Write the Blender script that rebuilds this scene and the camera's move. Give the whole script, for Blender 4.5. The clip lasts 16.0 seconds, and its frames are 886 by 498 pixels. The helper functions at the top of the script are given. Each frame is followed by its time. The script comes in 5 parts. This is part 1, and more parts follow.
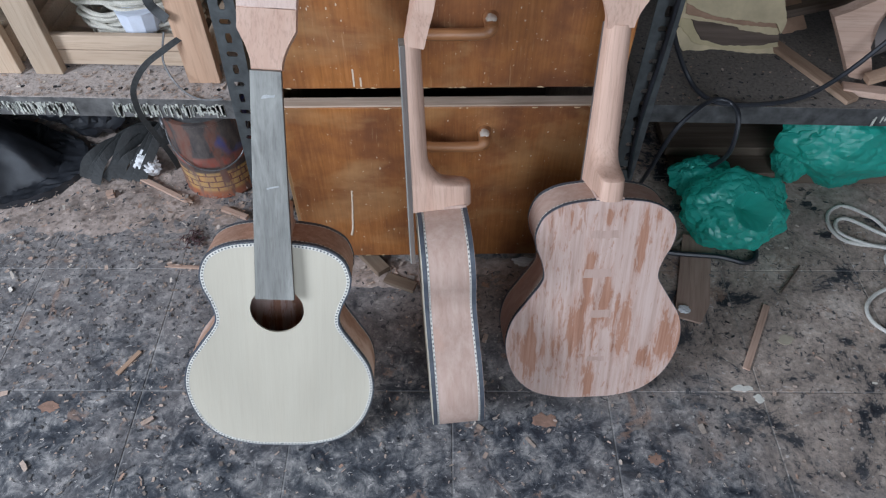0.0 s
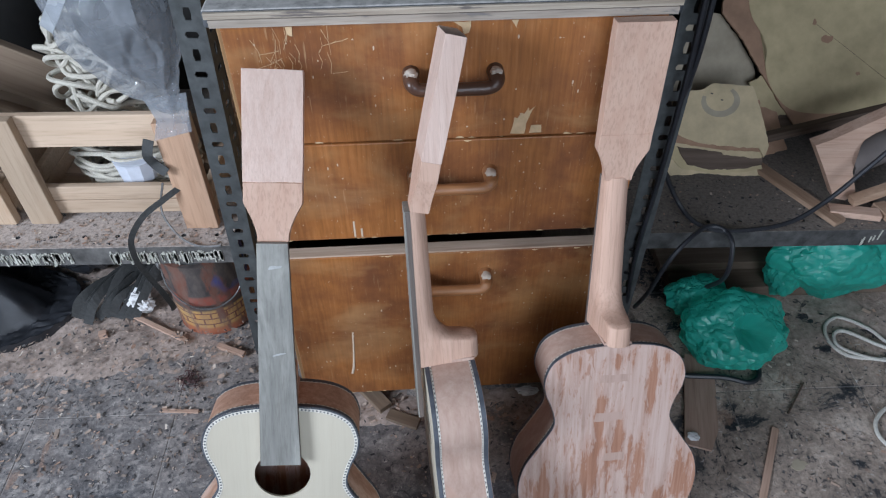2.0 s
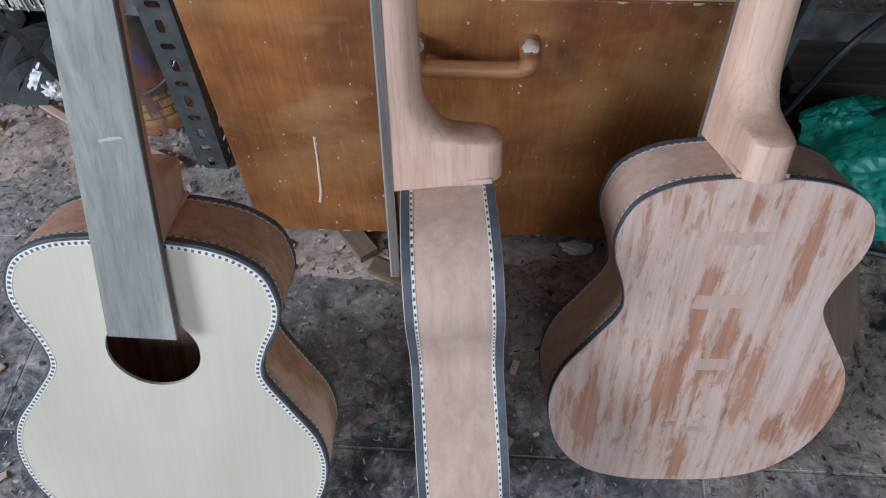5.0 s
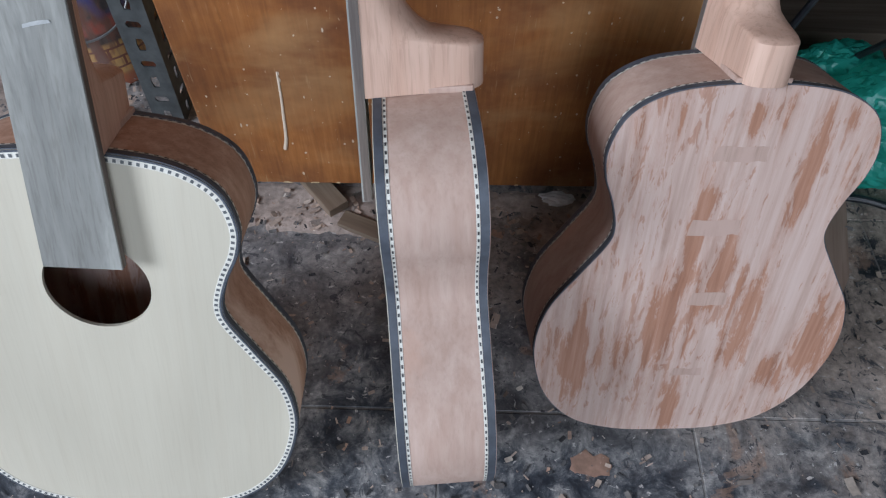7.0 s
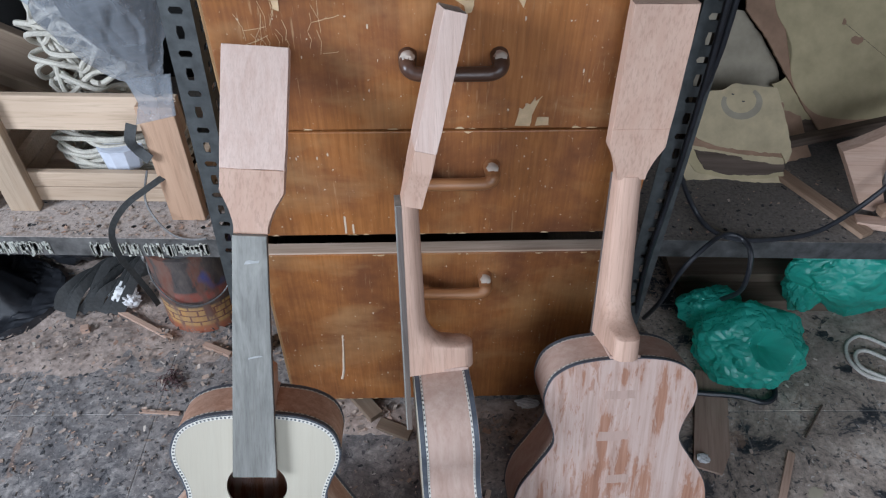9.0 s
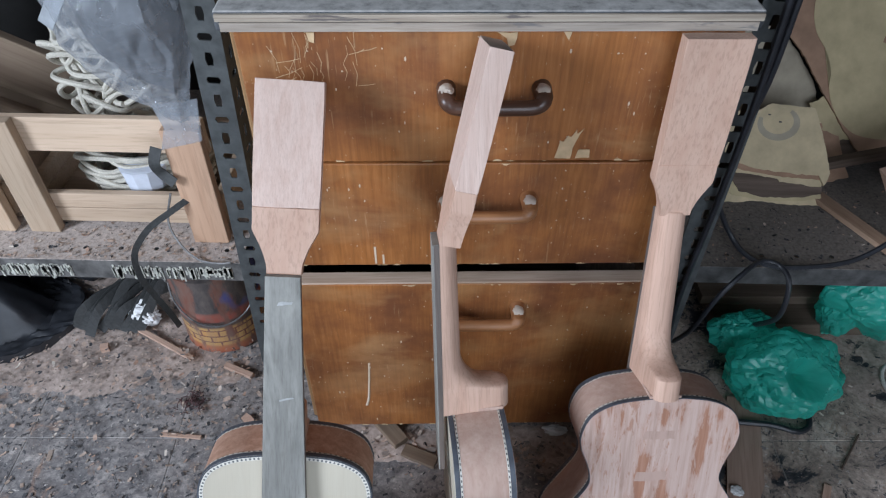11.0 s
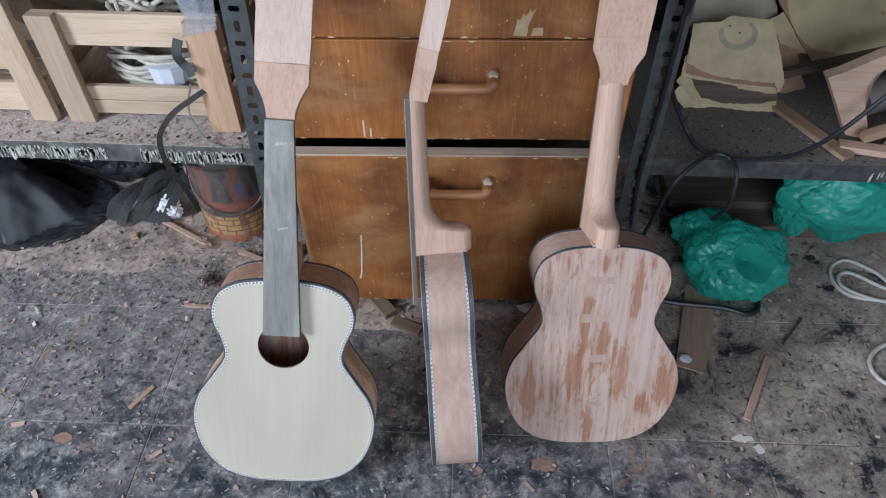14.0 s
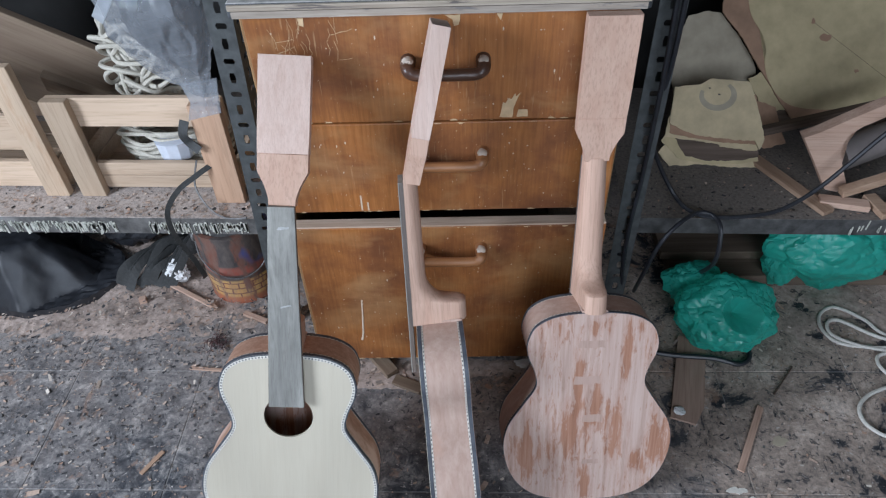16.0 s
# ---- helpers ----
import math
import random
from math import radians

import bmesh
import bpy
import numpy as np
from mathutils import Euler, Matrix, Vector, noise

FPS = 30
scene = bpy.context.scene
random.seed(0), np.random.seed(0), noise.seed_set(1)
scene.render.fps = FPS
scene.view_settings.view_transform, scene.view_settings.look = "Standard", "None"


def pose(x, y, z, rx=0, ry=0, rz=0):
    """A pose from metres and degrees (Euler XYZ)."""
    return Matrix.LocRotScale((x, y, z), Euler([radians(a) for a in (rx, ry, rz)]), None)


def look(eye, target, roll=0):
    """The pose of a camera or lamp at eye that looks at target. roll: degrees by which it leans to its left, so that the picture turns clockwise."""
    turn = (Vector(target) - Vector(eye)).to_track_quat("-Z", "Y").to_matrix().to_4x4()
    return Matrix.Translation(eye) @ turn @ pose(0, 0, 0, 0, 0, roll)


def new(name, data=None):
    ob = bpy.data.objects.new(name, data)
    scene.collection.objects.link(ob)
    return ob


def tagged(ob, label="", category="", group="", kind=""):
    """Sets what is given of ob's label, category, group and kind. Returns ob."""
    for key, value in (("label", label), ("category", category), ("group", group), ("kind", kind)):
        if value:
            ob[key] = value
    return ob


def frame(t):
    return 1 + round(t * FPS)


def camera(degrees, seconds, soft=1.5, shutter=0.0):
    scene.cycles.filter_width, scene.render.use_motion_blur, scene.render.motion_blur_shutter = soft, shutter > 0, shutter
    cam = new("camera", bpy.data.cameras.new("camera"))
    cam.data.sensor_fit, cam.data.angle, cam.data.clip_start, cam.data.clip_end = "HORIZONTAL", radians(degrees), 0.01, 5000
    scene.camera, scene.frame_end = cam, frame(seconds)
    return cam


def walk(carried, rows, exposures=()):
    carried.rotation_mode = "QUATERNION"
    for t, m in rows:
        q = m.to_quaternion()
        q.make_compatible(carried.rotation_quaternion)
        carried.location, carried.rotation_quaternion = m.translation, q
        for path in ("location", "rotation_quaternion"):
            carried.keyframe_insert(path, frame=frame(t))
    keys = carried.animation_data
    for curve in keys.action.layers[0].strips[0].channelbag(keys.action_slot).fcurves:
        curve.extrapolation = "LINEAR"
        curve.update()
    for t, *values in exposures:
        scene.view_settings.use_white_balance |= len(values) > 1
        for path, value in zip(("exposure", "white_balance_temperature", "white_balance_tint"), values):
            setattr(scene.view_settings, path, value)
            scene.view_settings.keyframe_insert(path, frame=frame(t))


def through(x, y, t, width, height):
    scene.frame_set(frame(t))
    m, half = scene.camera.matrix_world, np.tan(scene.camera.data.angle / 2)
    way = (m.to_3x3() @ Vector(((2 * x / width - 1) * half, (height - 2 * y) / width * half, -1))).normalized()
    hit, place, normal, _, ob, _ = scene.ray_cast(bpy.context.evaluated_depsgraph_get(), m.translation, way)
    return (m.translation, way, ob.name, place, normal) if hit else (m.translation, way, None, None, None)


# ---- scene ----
cam = camera(66.0, 16.0, soft=1.2)
PATH = [
    (0, (0.014, -0.784, 0.996), (-0.011, 0.495, -0.541), 0.4),
    (0.5, (0.006, -0.771, 1.012), (-0.007, 0.574, -0.469), -0.1),
    (1, (-0.003, -0.756, 1.031), (0.006, 0.641, -0.400), 0.5),
    (1.5, (-0.011, -0.730, 1.043), (0.024, 0.709, -0.345), 0.2),
    (2, (-0.016, -0.709, 1.058), (0.007, 0.738, -0.323), -0.3),
    (2.5, (-0.003, -0.685, 1.062), (-0.036, 0.762, -0.318), -1.7),
    (3, (0.017, -0.634, 1.030), (-0.054, 0.765, -0.398), -2.1),
    (3.5, (0.026, -0.577, 0.993), (-0.085, 0.770, -0.481), -2.8),
    (4, (0.030, -0.526, 0.920), (-0.101, 0.706, -0.649), -2.8),
    (4.5, (0.031, -0.493, 0.822), (-0.099, 0.670, -0.800), -1.9),
    (5, (0.024, -0.478, 0.718), (-0.075, 0.634, -0.942), -0.6),
    (5.2, (0.021, -0.475, 0.684), (-0.086, 0.650, -0.966), -1.0),
    (7.3, (0.020, -0.512, 0.650), (0.012, 0.600, -1.012), 2.4),
    (7.5, (-0.003, -0.534, 0.666), (-0.019, 0.582, -0.994), 2.3),
    (8, (-0.013, -0.586, 0.727), (-0.048, 0.555, -0.915), 2.6),
    (8.5, (-0.001, -0.634, 0.858), (-0.009, 0.648, -0.677), 1.5),
    (8.7, (0.015, -0.631, 0.925), (-0.016, 0.730, -0.541), -0.2),
    (9, (0.002, -0.665, 1.007), (-0.003, 0.792, -0.363), 0.7),
    (9.2, (0.009, -0.679, 1.042), (0.002, 0.813, -0.290), 0.3),
    (11.3, (-0.033, -0.610, 1.012), (-0.073, 0.808, -0.398), 0.6),
    (11.5, (-0.031, -0.621, 0.988), (-0.080, 0.757, -0.460), 0.5),
    (12, (-0.027, -0.641, 0.953), (-0.079, 0.679, -0.549), -0.2),
    (12.5, (-0.021, -0.678, 0.947), (-0.112, 0.611, -0.579), -2.0),
    (13, (-0.015, -0.734, 0.957), (-0.078, 0.535, -0.588), -0.1),
    (13.5, (0.011, -0.771, 0.964), (-0.074, 0.553, -0.532), 0.0),
    (14, (0.042, -0.819, 1.016), (-0.049, 0.572, -0.417), -0.4),
    (14.5, (0.060, -0.886, 1.087), (-0.040, 0.567, -0.284), -0.1),
    (15, (0.071, -0.928, 1.122), (-0.064, 0.551, -0.217), -0.5),
    (15.5, (0.072, -0.872, 1.101), (-0.025, 0.600, -0.250), -0.6),
    (16, (0.056, -0.810, 1.091), (-0.050, 0.641, -0.281), -2.2),
]
walk(cam, [(t, look(eye, target, roll)) for t, eye, target, roll in PATH])

# ---- light ----
world = bpy.data.worlds.new("world")
scene.world = world
world.use_nodes = True
sky = world.node_tree.nodes.new("ShaderNodeTexSky")
sky.sky_type, sky.sun_disc = "NISHITA", False
sky.sun_elevation, sky.sun_rotation = radians(40), radians(250)
world.node_tree.links.new(sky.outputs[0], world.node_tree.nodes["Background"].inputs[0])
world.node_tree.nodes["Background"].inputs[1].default_value = 0.10


def area(name, m, sx, sy, power, colour):
    d = bpy.data.lights.new(name, "AREA")
    d.shape, d.size, d.size_y, d.energy, d.color = "RECTANGLE", sx, sy, power, colour
    ob = new(name, d)
    ob.matrix_world = m
    return ob


# daylight from the window on the left, and an added front fill that brightens the right
area("window_daylight", look((-2.02, -1.45, 1.42), (-0.1, -0.15, 0.35)), 0.85, 0.9, 86, (0.79, 0.895, 1.06))
area("front_fill", look((0.60, -3.0, 1.5), (0.60, 0.0, 0.3)), 1.9, 1.9, 58, (0.80, 0.90, 1.06))
scene.view_settings.exposure = -0.17


# ---- material helpers ----
def nodes_of(name):
    m = bpy.data.materials.new(name)
    m.use_nodes = True
    return m, m.node_tree.nodes, m.node_tree.links, m.node_tree.nodes["Principled BSDF"]


def ramp(nt, ln, fac, stops):
    r = nt.new("ShaderNodeValToRGB")
    e = r.color_ramp.elements
    while len(e) < len(stops):
        e.new(0.5)
    for k, (p, c) in zip(e, stops):
        k.position, k.color = p, (*c, 1) if len(c) == 3 else c
    ln.new(fac, r.inputs[0])
    return r.outputs[0]


def noise_tex(nt, ln, vec, scale, detail=4.0, rough=0.55, stretch=(1, 1, 1), warp=0.0):
    mp = nt.new("ShaderNodeMapping")
    mp.inputs["Scale"].default_value = stretch
    ln.new(vec, mp.inputs[0])
    n = nt.new("ShaderNodeTexNoise")
    n.inputs["Scale"].default_value, n.inputs["Detail"].default_value = scale, detail
    n.inputs["Roughness"].default_value, n.inputs["Distortion"].default_value = rough, warp
    ln.new(mp.outputs[0], n.inputs["Vector"])
    return n.outputs[0]


def mix(nt, ln, fac, a, b, mode="MIX"):
    x = nt.new("ShaderNodeMix")
    x.data_type, x.blend_type = "RGBA", mode
    for sock, v in ((x.inputs[0], fac), (x.inputs[6], a), (x.inputs[7], b)):
        if isinstance(v, (int, float)):
            sock.default_value = v
        elif isinstance(v, tuple):
            sock.default_value = (*v, 1)
        else:
            ln.new(v, sock)
    return x.outputs[2]


def bumped(nt, ln, bsdf, height, strength, dist=0.001):
    b = nt.new("ShaderNodeBump")
    b.inputs["Strength"].default_value, b.inputs["Distance"].default_value = strength, dist
    ln.new(height, b.inputs["Height"])
    ln.new(b.outputs[0], bsdf.inputs["Normal"])


def coords(nt, kind="Object"):
    if kind == "World":
        return nt.new("ShaderNodeNewGeometry").outputs["Position"]
    return nt.new("ShaderNodeTexCoord").outputs[kind]


def wood(name, light, dark, along=(1, 1, 0.06), scale=140, rough=0.6, patch=None, patch_scale=9, contrast=(0.35, 0.7), bump=0.25, gloss=0.3, patch_cut=(0.5, 0.62), kind="Object", per_object=0.0, patch_along=0.22, speck=0.7):
    """Wood with its grain along the axis that is least stretched."""
    m, nt, ln, b = nodes_of(name)
    v = coords(nt, kind)
    g = noise_tex(nt, ln, v, scale, 5, 0.6, along, 0.2)
    fine = noise_tex(nt, ln, v, scale * 4.5, 3, 0.6, along)
    col = ramp(nt, ln, g, [(contrast[0], dark), (contrast[1], light)])
    broad = noise_tex(nt, ln, v, 6, 3, 0.5, tuple(max(a, 0.3) for a in along))
    shade = ramp(nt, ln, broad, [(0.3, (0.78, 0.76, 0.74)), (0.7, (1.1, 1.08, 1.06))])
    col = mix(nt, ln, 1.0, col, shade, "MULTIPLY")
    col = mix(nt, ln, speck, col, ramp(nt, ln, fine, [(0.36, (0.80, 0.78, 0.76)), (0.5, (1, 1, 1))]), "MULTIPLY")
    if patch:
        p = noise_tex(nt, ln, v, patch_scale, 6, 0.65, tuple(max(a, patch_along) for a in along), 0.3)
        f = ramp(nt, ln, p, [(patch_cut[0], (0, 0, 0)), (patch_cut[1], (1, 1, 1))])
        col = mix(nt, ln, f, col, patch)
    if per_object:
        r = nt.new("ShaderNodeObjectInfo").outputs["Random"]
        col = mix(nt, ln, 1.0, col, ramp(nt, ln, r, [(0, (1 - per_object,) * 3), (1, (1 + per_object * 0.5,) * 3)]), "MULTIPLY")
    ln.new(col, b.inputs["Base Color"])
    b.inputs["Roughness"].default_value = rough
    b.inputs["Specular IOR Level"].default_value = gloss
    bumped(nt, ln, b, g, bump, 0.0012)
    return m


def plain(name, c, rough=0.6, metal=0.0, vary=0.25, scale=40, bump=0.15, dust=None, dust_amount=0.0, gloss=0.5, kind="Object"):
    """A painted, metal or plastic surface with blotches, and dust on what faces up."""
    m, nt, ln, b = nodes_of(name)
    v = coords(nt, kind)
    n = noise_tex(nt, ln, v, scale, 6, 0.6)
    big = noise_tex(nt, ln, v, scale * 0.15, 3, 0.5)
    lo = tuple(x * (1 - vary) for x in c)
    hi = tuple(min(1, x * (1 + vary)) for x in c)
    col = ramp(nt, ln, n, [(0.3, lo), (0.7, hi)])
    col = mix(nt, ln, 1.0, col, ramp(nt, ln, big, [(0.35, (1 - vary * 0.6,) * 3), (0.65, (1, 1, 1))]), "MULTIPLY")
    if dust:
        sep = nt.new("ShaderNodeSeparateXYZ")
        ln.new(nt.new("ShaderNodeNewGeometry").outputs["Normal"], sep.inputs[0])
        f = nt.new("ShaderNodeMath")
        f.operation = "MULTIPLY_ADD"
        ln.new(n, f.inputs[0])
        f.inputs[1].default_value = 0.9
        ln.new(sep.outputs[2], f.inputs[2])
        f2 = ramp(nt, ln, f.outputs[0], [(1.15 - dust_amount, (0, 0, 0)), (1.45 - dust_amount, (1, 1, 1))])
        fine = noise_tex(nt, ln, v, scale * 4, 6, 0.7)
        tone = ramp(nt, ln, fine, [(0.3, tuple(x * 0.5 for x in dust)), (0.5, dust), (0.7, tuple(min(1, x * 1.35) for x in dust))])
        col = mix(nt, ln, f2, col, tone)
    ln.new(col, b.inputs["Base Color"])
    b.inputs["Roughness"].default_value, b.inputs["Metallic"].default_value = rough, metal
    b.inputs["Specular IOR Level"].default_value = gloss
    bumped(nt, ln, b, n, bump, 0.001)
    return m


def islands(name, stops, rough=0.8):
    """Loose bits of many tints, one tint a bit."""
    m, nt, ln, b = nodes_of(name)
    r = nt.new("ShaderNodeNewGeometry").outputs["Random Per Island"]
    col = ramp(nt, ln, r, stops)
    n = noise_tex(nt, ln, coords(nt), 300, 3)
    col = mix(nt, ln, 1.0, col, ramp(nt, ln, n, [(0.3, (0.8, 0.8, 0.8)), (0.7, (1.1, 1.1, 1.1))]), "MULTIPLY")
    ln.new(col, b.inputs["Base Color"])
    b.inputs["Roughness"].default_value = rough
    return m


def film_plastic(name, tint, clear, rough=0.22, bump=0.4, scale=30, through=0.32):
    """Thin crinkled plastic film, part see-through."""
    m, nt, ln, b = nodes_of(name)
    v = coords(nt)
    n = noise_tex(nt, ln, v, scale, 5, 0.6, (1, 1, 1), 0.8)
    ln.new(ramp(nt, ln, n, [(0.3, tuple(t * 0.75 for t in tint)), (0.7, tint)]), b.inputs["Base Color"])
    b.inputs["Roughness"].default_value = rough
    b.inputs["Specular IOR Level"].default_value = 0.9
    bumped(nt, ln, b, n, bump, 0.004)
    tr = nt.new("ShaderNodeBsdfTransparent")
    tl = nt.new("ShaderNodeBsdfTranslucent")
    tl.inputs[0].default_value = (*tint, 1)
    m1, m2 = nt.new("ShaderNodeMixShader"), nt.new("ShaderNodeMixShader")
    m1.inputs[0].default_value, m2.inputs[0].default_value = through, clear
    ln.new(b.outputs[0], m1.inputs[1])
    ln.new(tl.outputs[0], m1.inputs[2])
    ln.new(m1.outputs[0], m2.inputs[1])
    ln.new(tr.outputs[0], m2.inputs[2])
    ln.new(m2.outputs[0], nt["Material Output"].inputs[0])
    return m


def floor_material(name, joint=False):
    """Worn dark tiles under trodden sawdust; brown wear and black paint spots on one side of the room."""
    m, nt, ln, b = nodes_of(name)
    v = coords(nt, "World")
    sep = nt.new("ShaderNodeSeparateXYZ")
    ln.new(v, sep.inputs[0])
    n1 = noise_tex(nt, ln, v, 5, 6, 0.62)
    n2 = noise_tex(nt, ln, v, 30, 10, 0.74, (1, 1, 1), 0.5)
    n3 = noise_tex(nt, ln, v, 130, 5, 0.7)
    n4 = noise_tex(nt, ln, v, 9, 9, 0.72, (1, 1, 1), 0.7)
    grey = ramp(nt, ln, n2, [(0.37, (0.014, 0.018, 0.026)), (0.45, (0.046, 0.052, 0.063)), (0.51, (0.115, 0.118, 0.126)), (0.59, (0.25, 0.243, 0.238)), (0.72, (0.48, 0.455, 0.435))])
    brown = ramp(nt, ln, n4, [(0.375, (0.016, 0.018, 0.024)), (0.43, (0.055, 0.055, 0.060)), (0.455, (0.25, 0.205, 0.175)), (0.56, (0.40, 0.325, 0.275)), (0.70, (0.58, 0.50, 0.44))])
    side = nt.new("ShaderNodeMath")
    side.operation = "MULTIPLY_ADD"
    ln.new(n1, side.inputs[0])
    side.inputs[1].default_value = 1.1
    slant = nt.new("ShaderNodeMath")
    slant.operation = "MULTIPLY_ADD"
    ln.new(sep.outputs[1], slant.inputs[0])
    slant.inputs[1].default_value = 1.3
    ln.new(sep.outputs[0], slant.inputs[2])
    ln.new(slant.outputs[0], side.inputs[2])
    f = ramp(nt, ln, side.outputs[0], [(0.44, (0, 0, 0)), (0.80, (1, 1, 1))])
    drift = nt.new("ShaderNodeMath")
    drift.operation = "MULTIPLY_ADD"
    ln.new(sep.outputs[1], drift.inputs[0])
    drift.inputs[1].default_value = 0.55
    ln.new(n1, drift.inputs[2])
    dustf = ramp(nt, ln, drift.outputs[0], [(0.27, (0, 0, 0)), (0.60, (0.60, 0.60, 0.60))])
    col = mix(nt, ln, dustf, grey, (0.39, 0.345, 0.32))
    col = mix(nt, ln, f, col, brown)
    n7 = noise_tex(nt, ln, v, 13, 8, 0.7, (1, 1, 1), 0.8)
    col = mix(nt, ln, ramp(nt, ln, n7, [(0.60, (0, 0, 0)), (0.64, (0.62, 0.62, 0.62))]), col, (0.29, 0.185, 0.135))
    n5 = noise_tex(nt, ln, v, 70, 4, 0.75, (1, 1, 1), 0.8)
    col = mix(nt, ln, ramp(nt, ln, n5, [(0.585, (0, 0, 0)), (0.62, (0.8, 0.8, 0.8))]), col, (0.04, 0.042, 0.05))
    n6 = noise_tex(nt, ln, v, 95, 3, 0.7, (1, 1.4, 1), 0.6)
    col = mix(nt, ln, ramp(nt, ln, n6, [(0.64, (0, 0, 0)), (0.68, (0.8, 0.8, 0.8))]), col, (0.56, 0.53, 0.50))
    col = mix(nt, ln, 0.85, col, ramp(nt, ln, n3, [(0.30, (0.45, 0.45, 0.47)), (0.5, (1, 1, 1)), (0.72, (1.5, 1.45, 1.4))]), "MULTIPLY")
    if joint:
        col = mix(nt, ln, 0.38, col, (0.34, 0.325, 0.31))
    ln.new(col, b.inputs["Base Color"])
    ln.new(ramp(nt, ln, n2, [(0.3, (0.45,) * 3), (0.6, (0.8,) * 3)]), b.inputs["Roughness"])
    bumped(nt, ln, b, n2, 0.5, 0.003)
    return m


M_floor = floor_material("worn_floor_tile")
M_joint = floor_material("dust_filled_joint", True)
M_wall = plain("stained_plaster", (0.085, 0.082, 0.079), 0.9, vary=0.3, scale=12)
# near-black base colour stands in for the deep shade behind the racks
M_darkwall = plain("shade_dark_plaster", (0.018, 0.0175, 0.017), 0.9, vary=0.4, scale=12)
M_ceiling = plain("grey_ceiling", (0.15, 0.147, 0.143), 0.9, vary=0.15, scale=8)
M_spruce = wood("pale_spruce", (0.585, 0.545, 0.450), (0.565, 0.52, 0.425), (1, 1, 0.03), 150, 0.5, contrast=(0.3, 0.62), bump=0.04, gloss=0.35, speck=0.18)
M_cedar = wood("pink_cedar", (0.60, 0.385, 0.29), (0.44, 0.25, 0.175), (1, 1, 0.06), 120, 0.65, patch=(0.64, 0.455, 0.37), patch_scale=14, bump=0.12)
# bare patches on the sanded back: x, z and half sizes along them
BARE = [(-0.016, 0.315, 0.017, 0.022), (-0.055, 0.268, 0.010, 0.050), (-0.068, 0.315, 0.006, 0.014), (0.018, 0.225, 0.008, 0.070), (0.026, 0.140, 0.011, 0.060),
        (-0.040, 0.130, 0.012, 0.060), (0.092, 0.097, 0.030, 0.042), (-0.107, 0.113, 0.022, 0.045), (-0.081, 0.075, 0.014, 0.022), (0.004, 0.032, 0.013, 0.032), (-0.012, 0.19, 0.008, 0.05)]


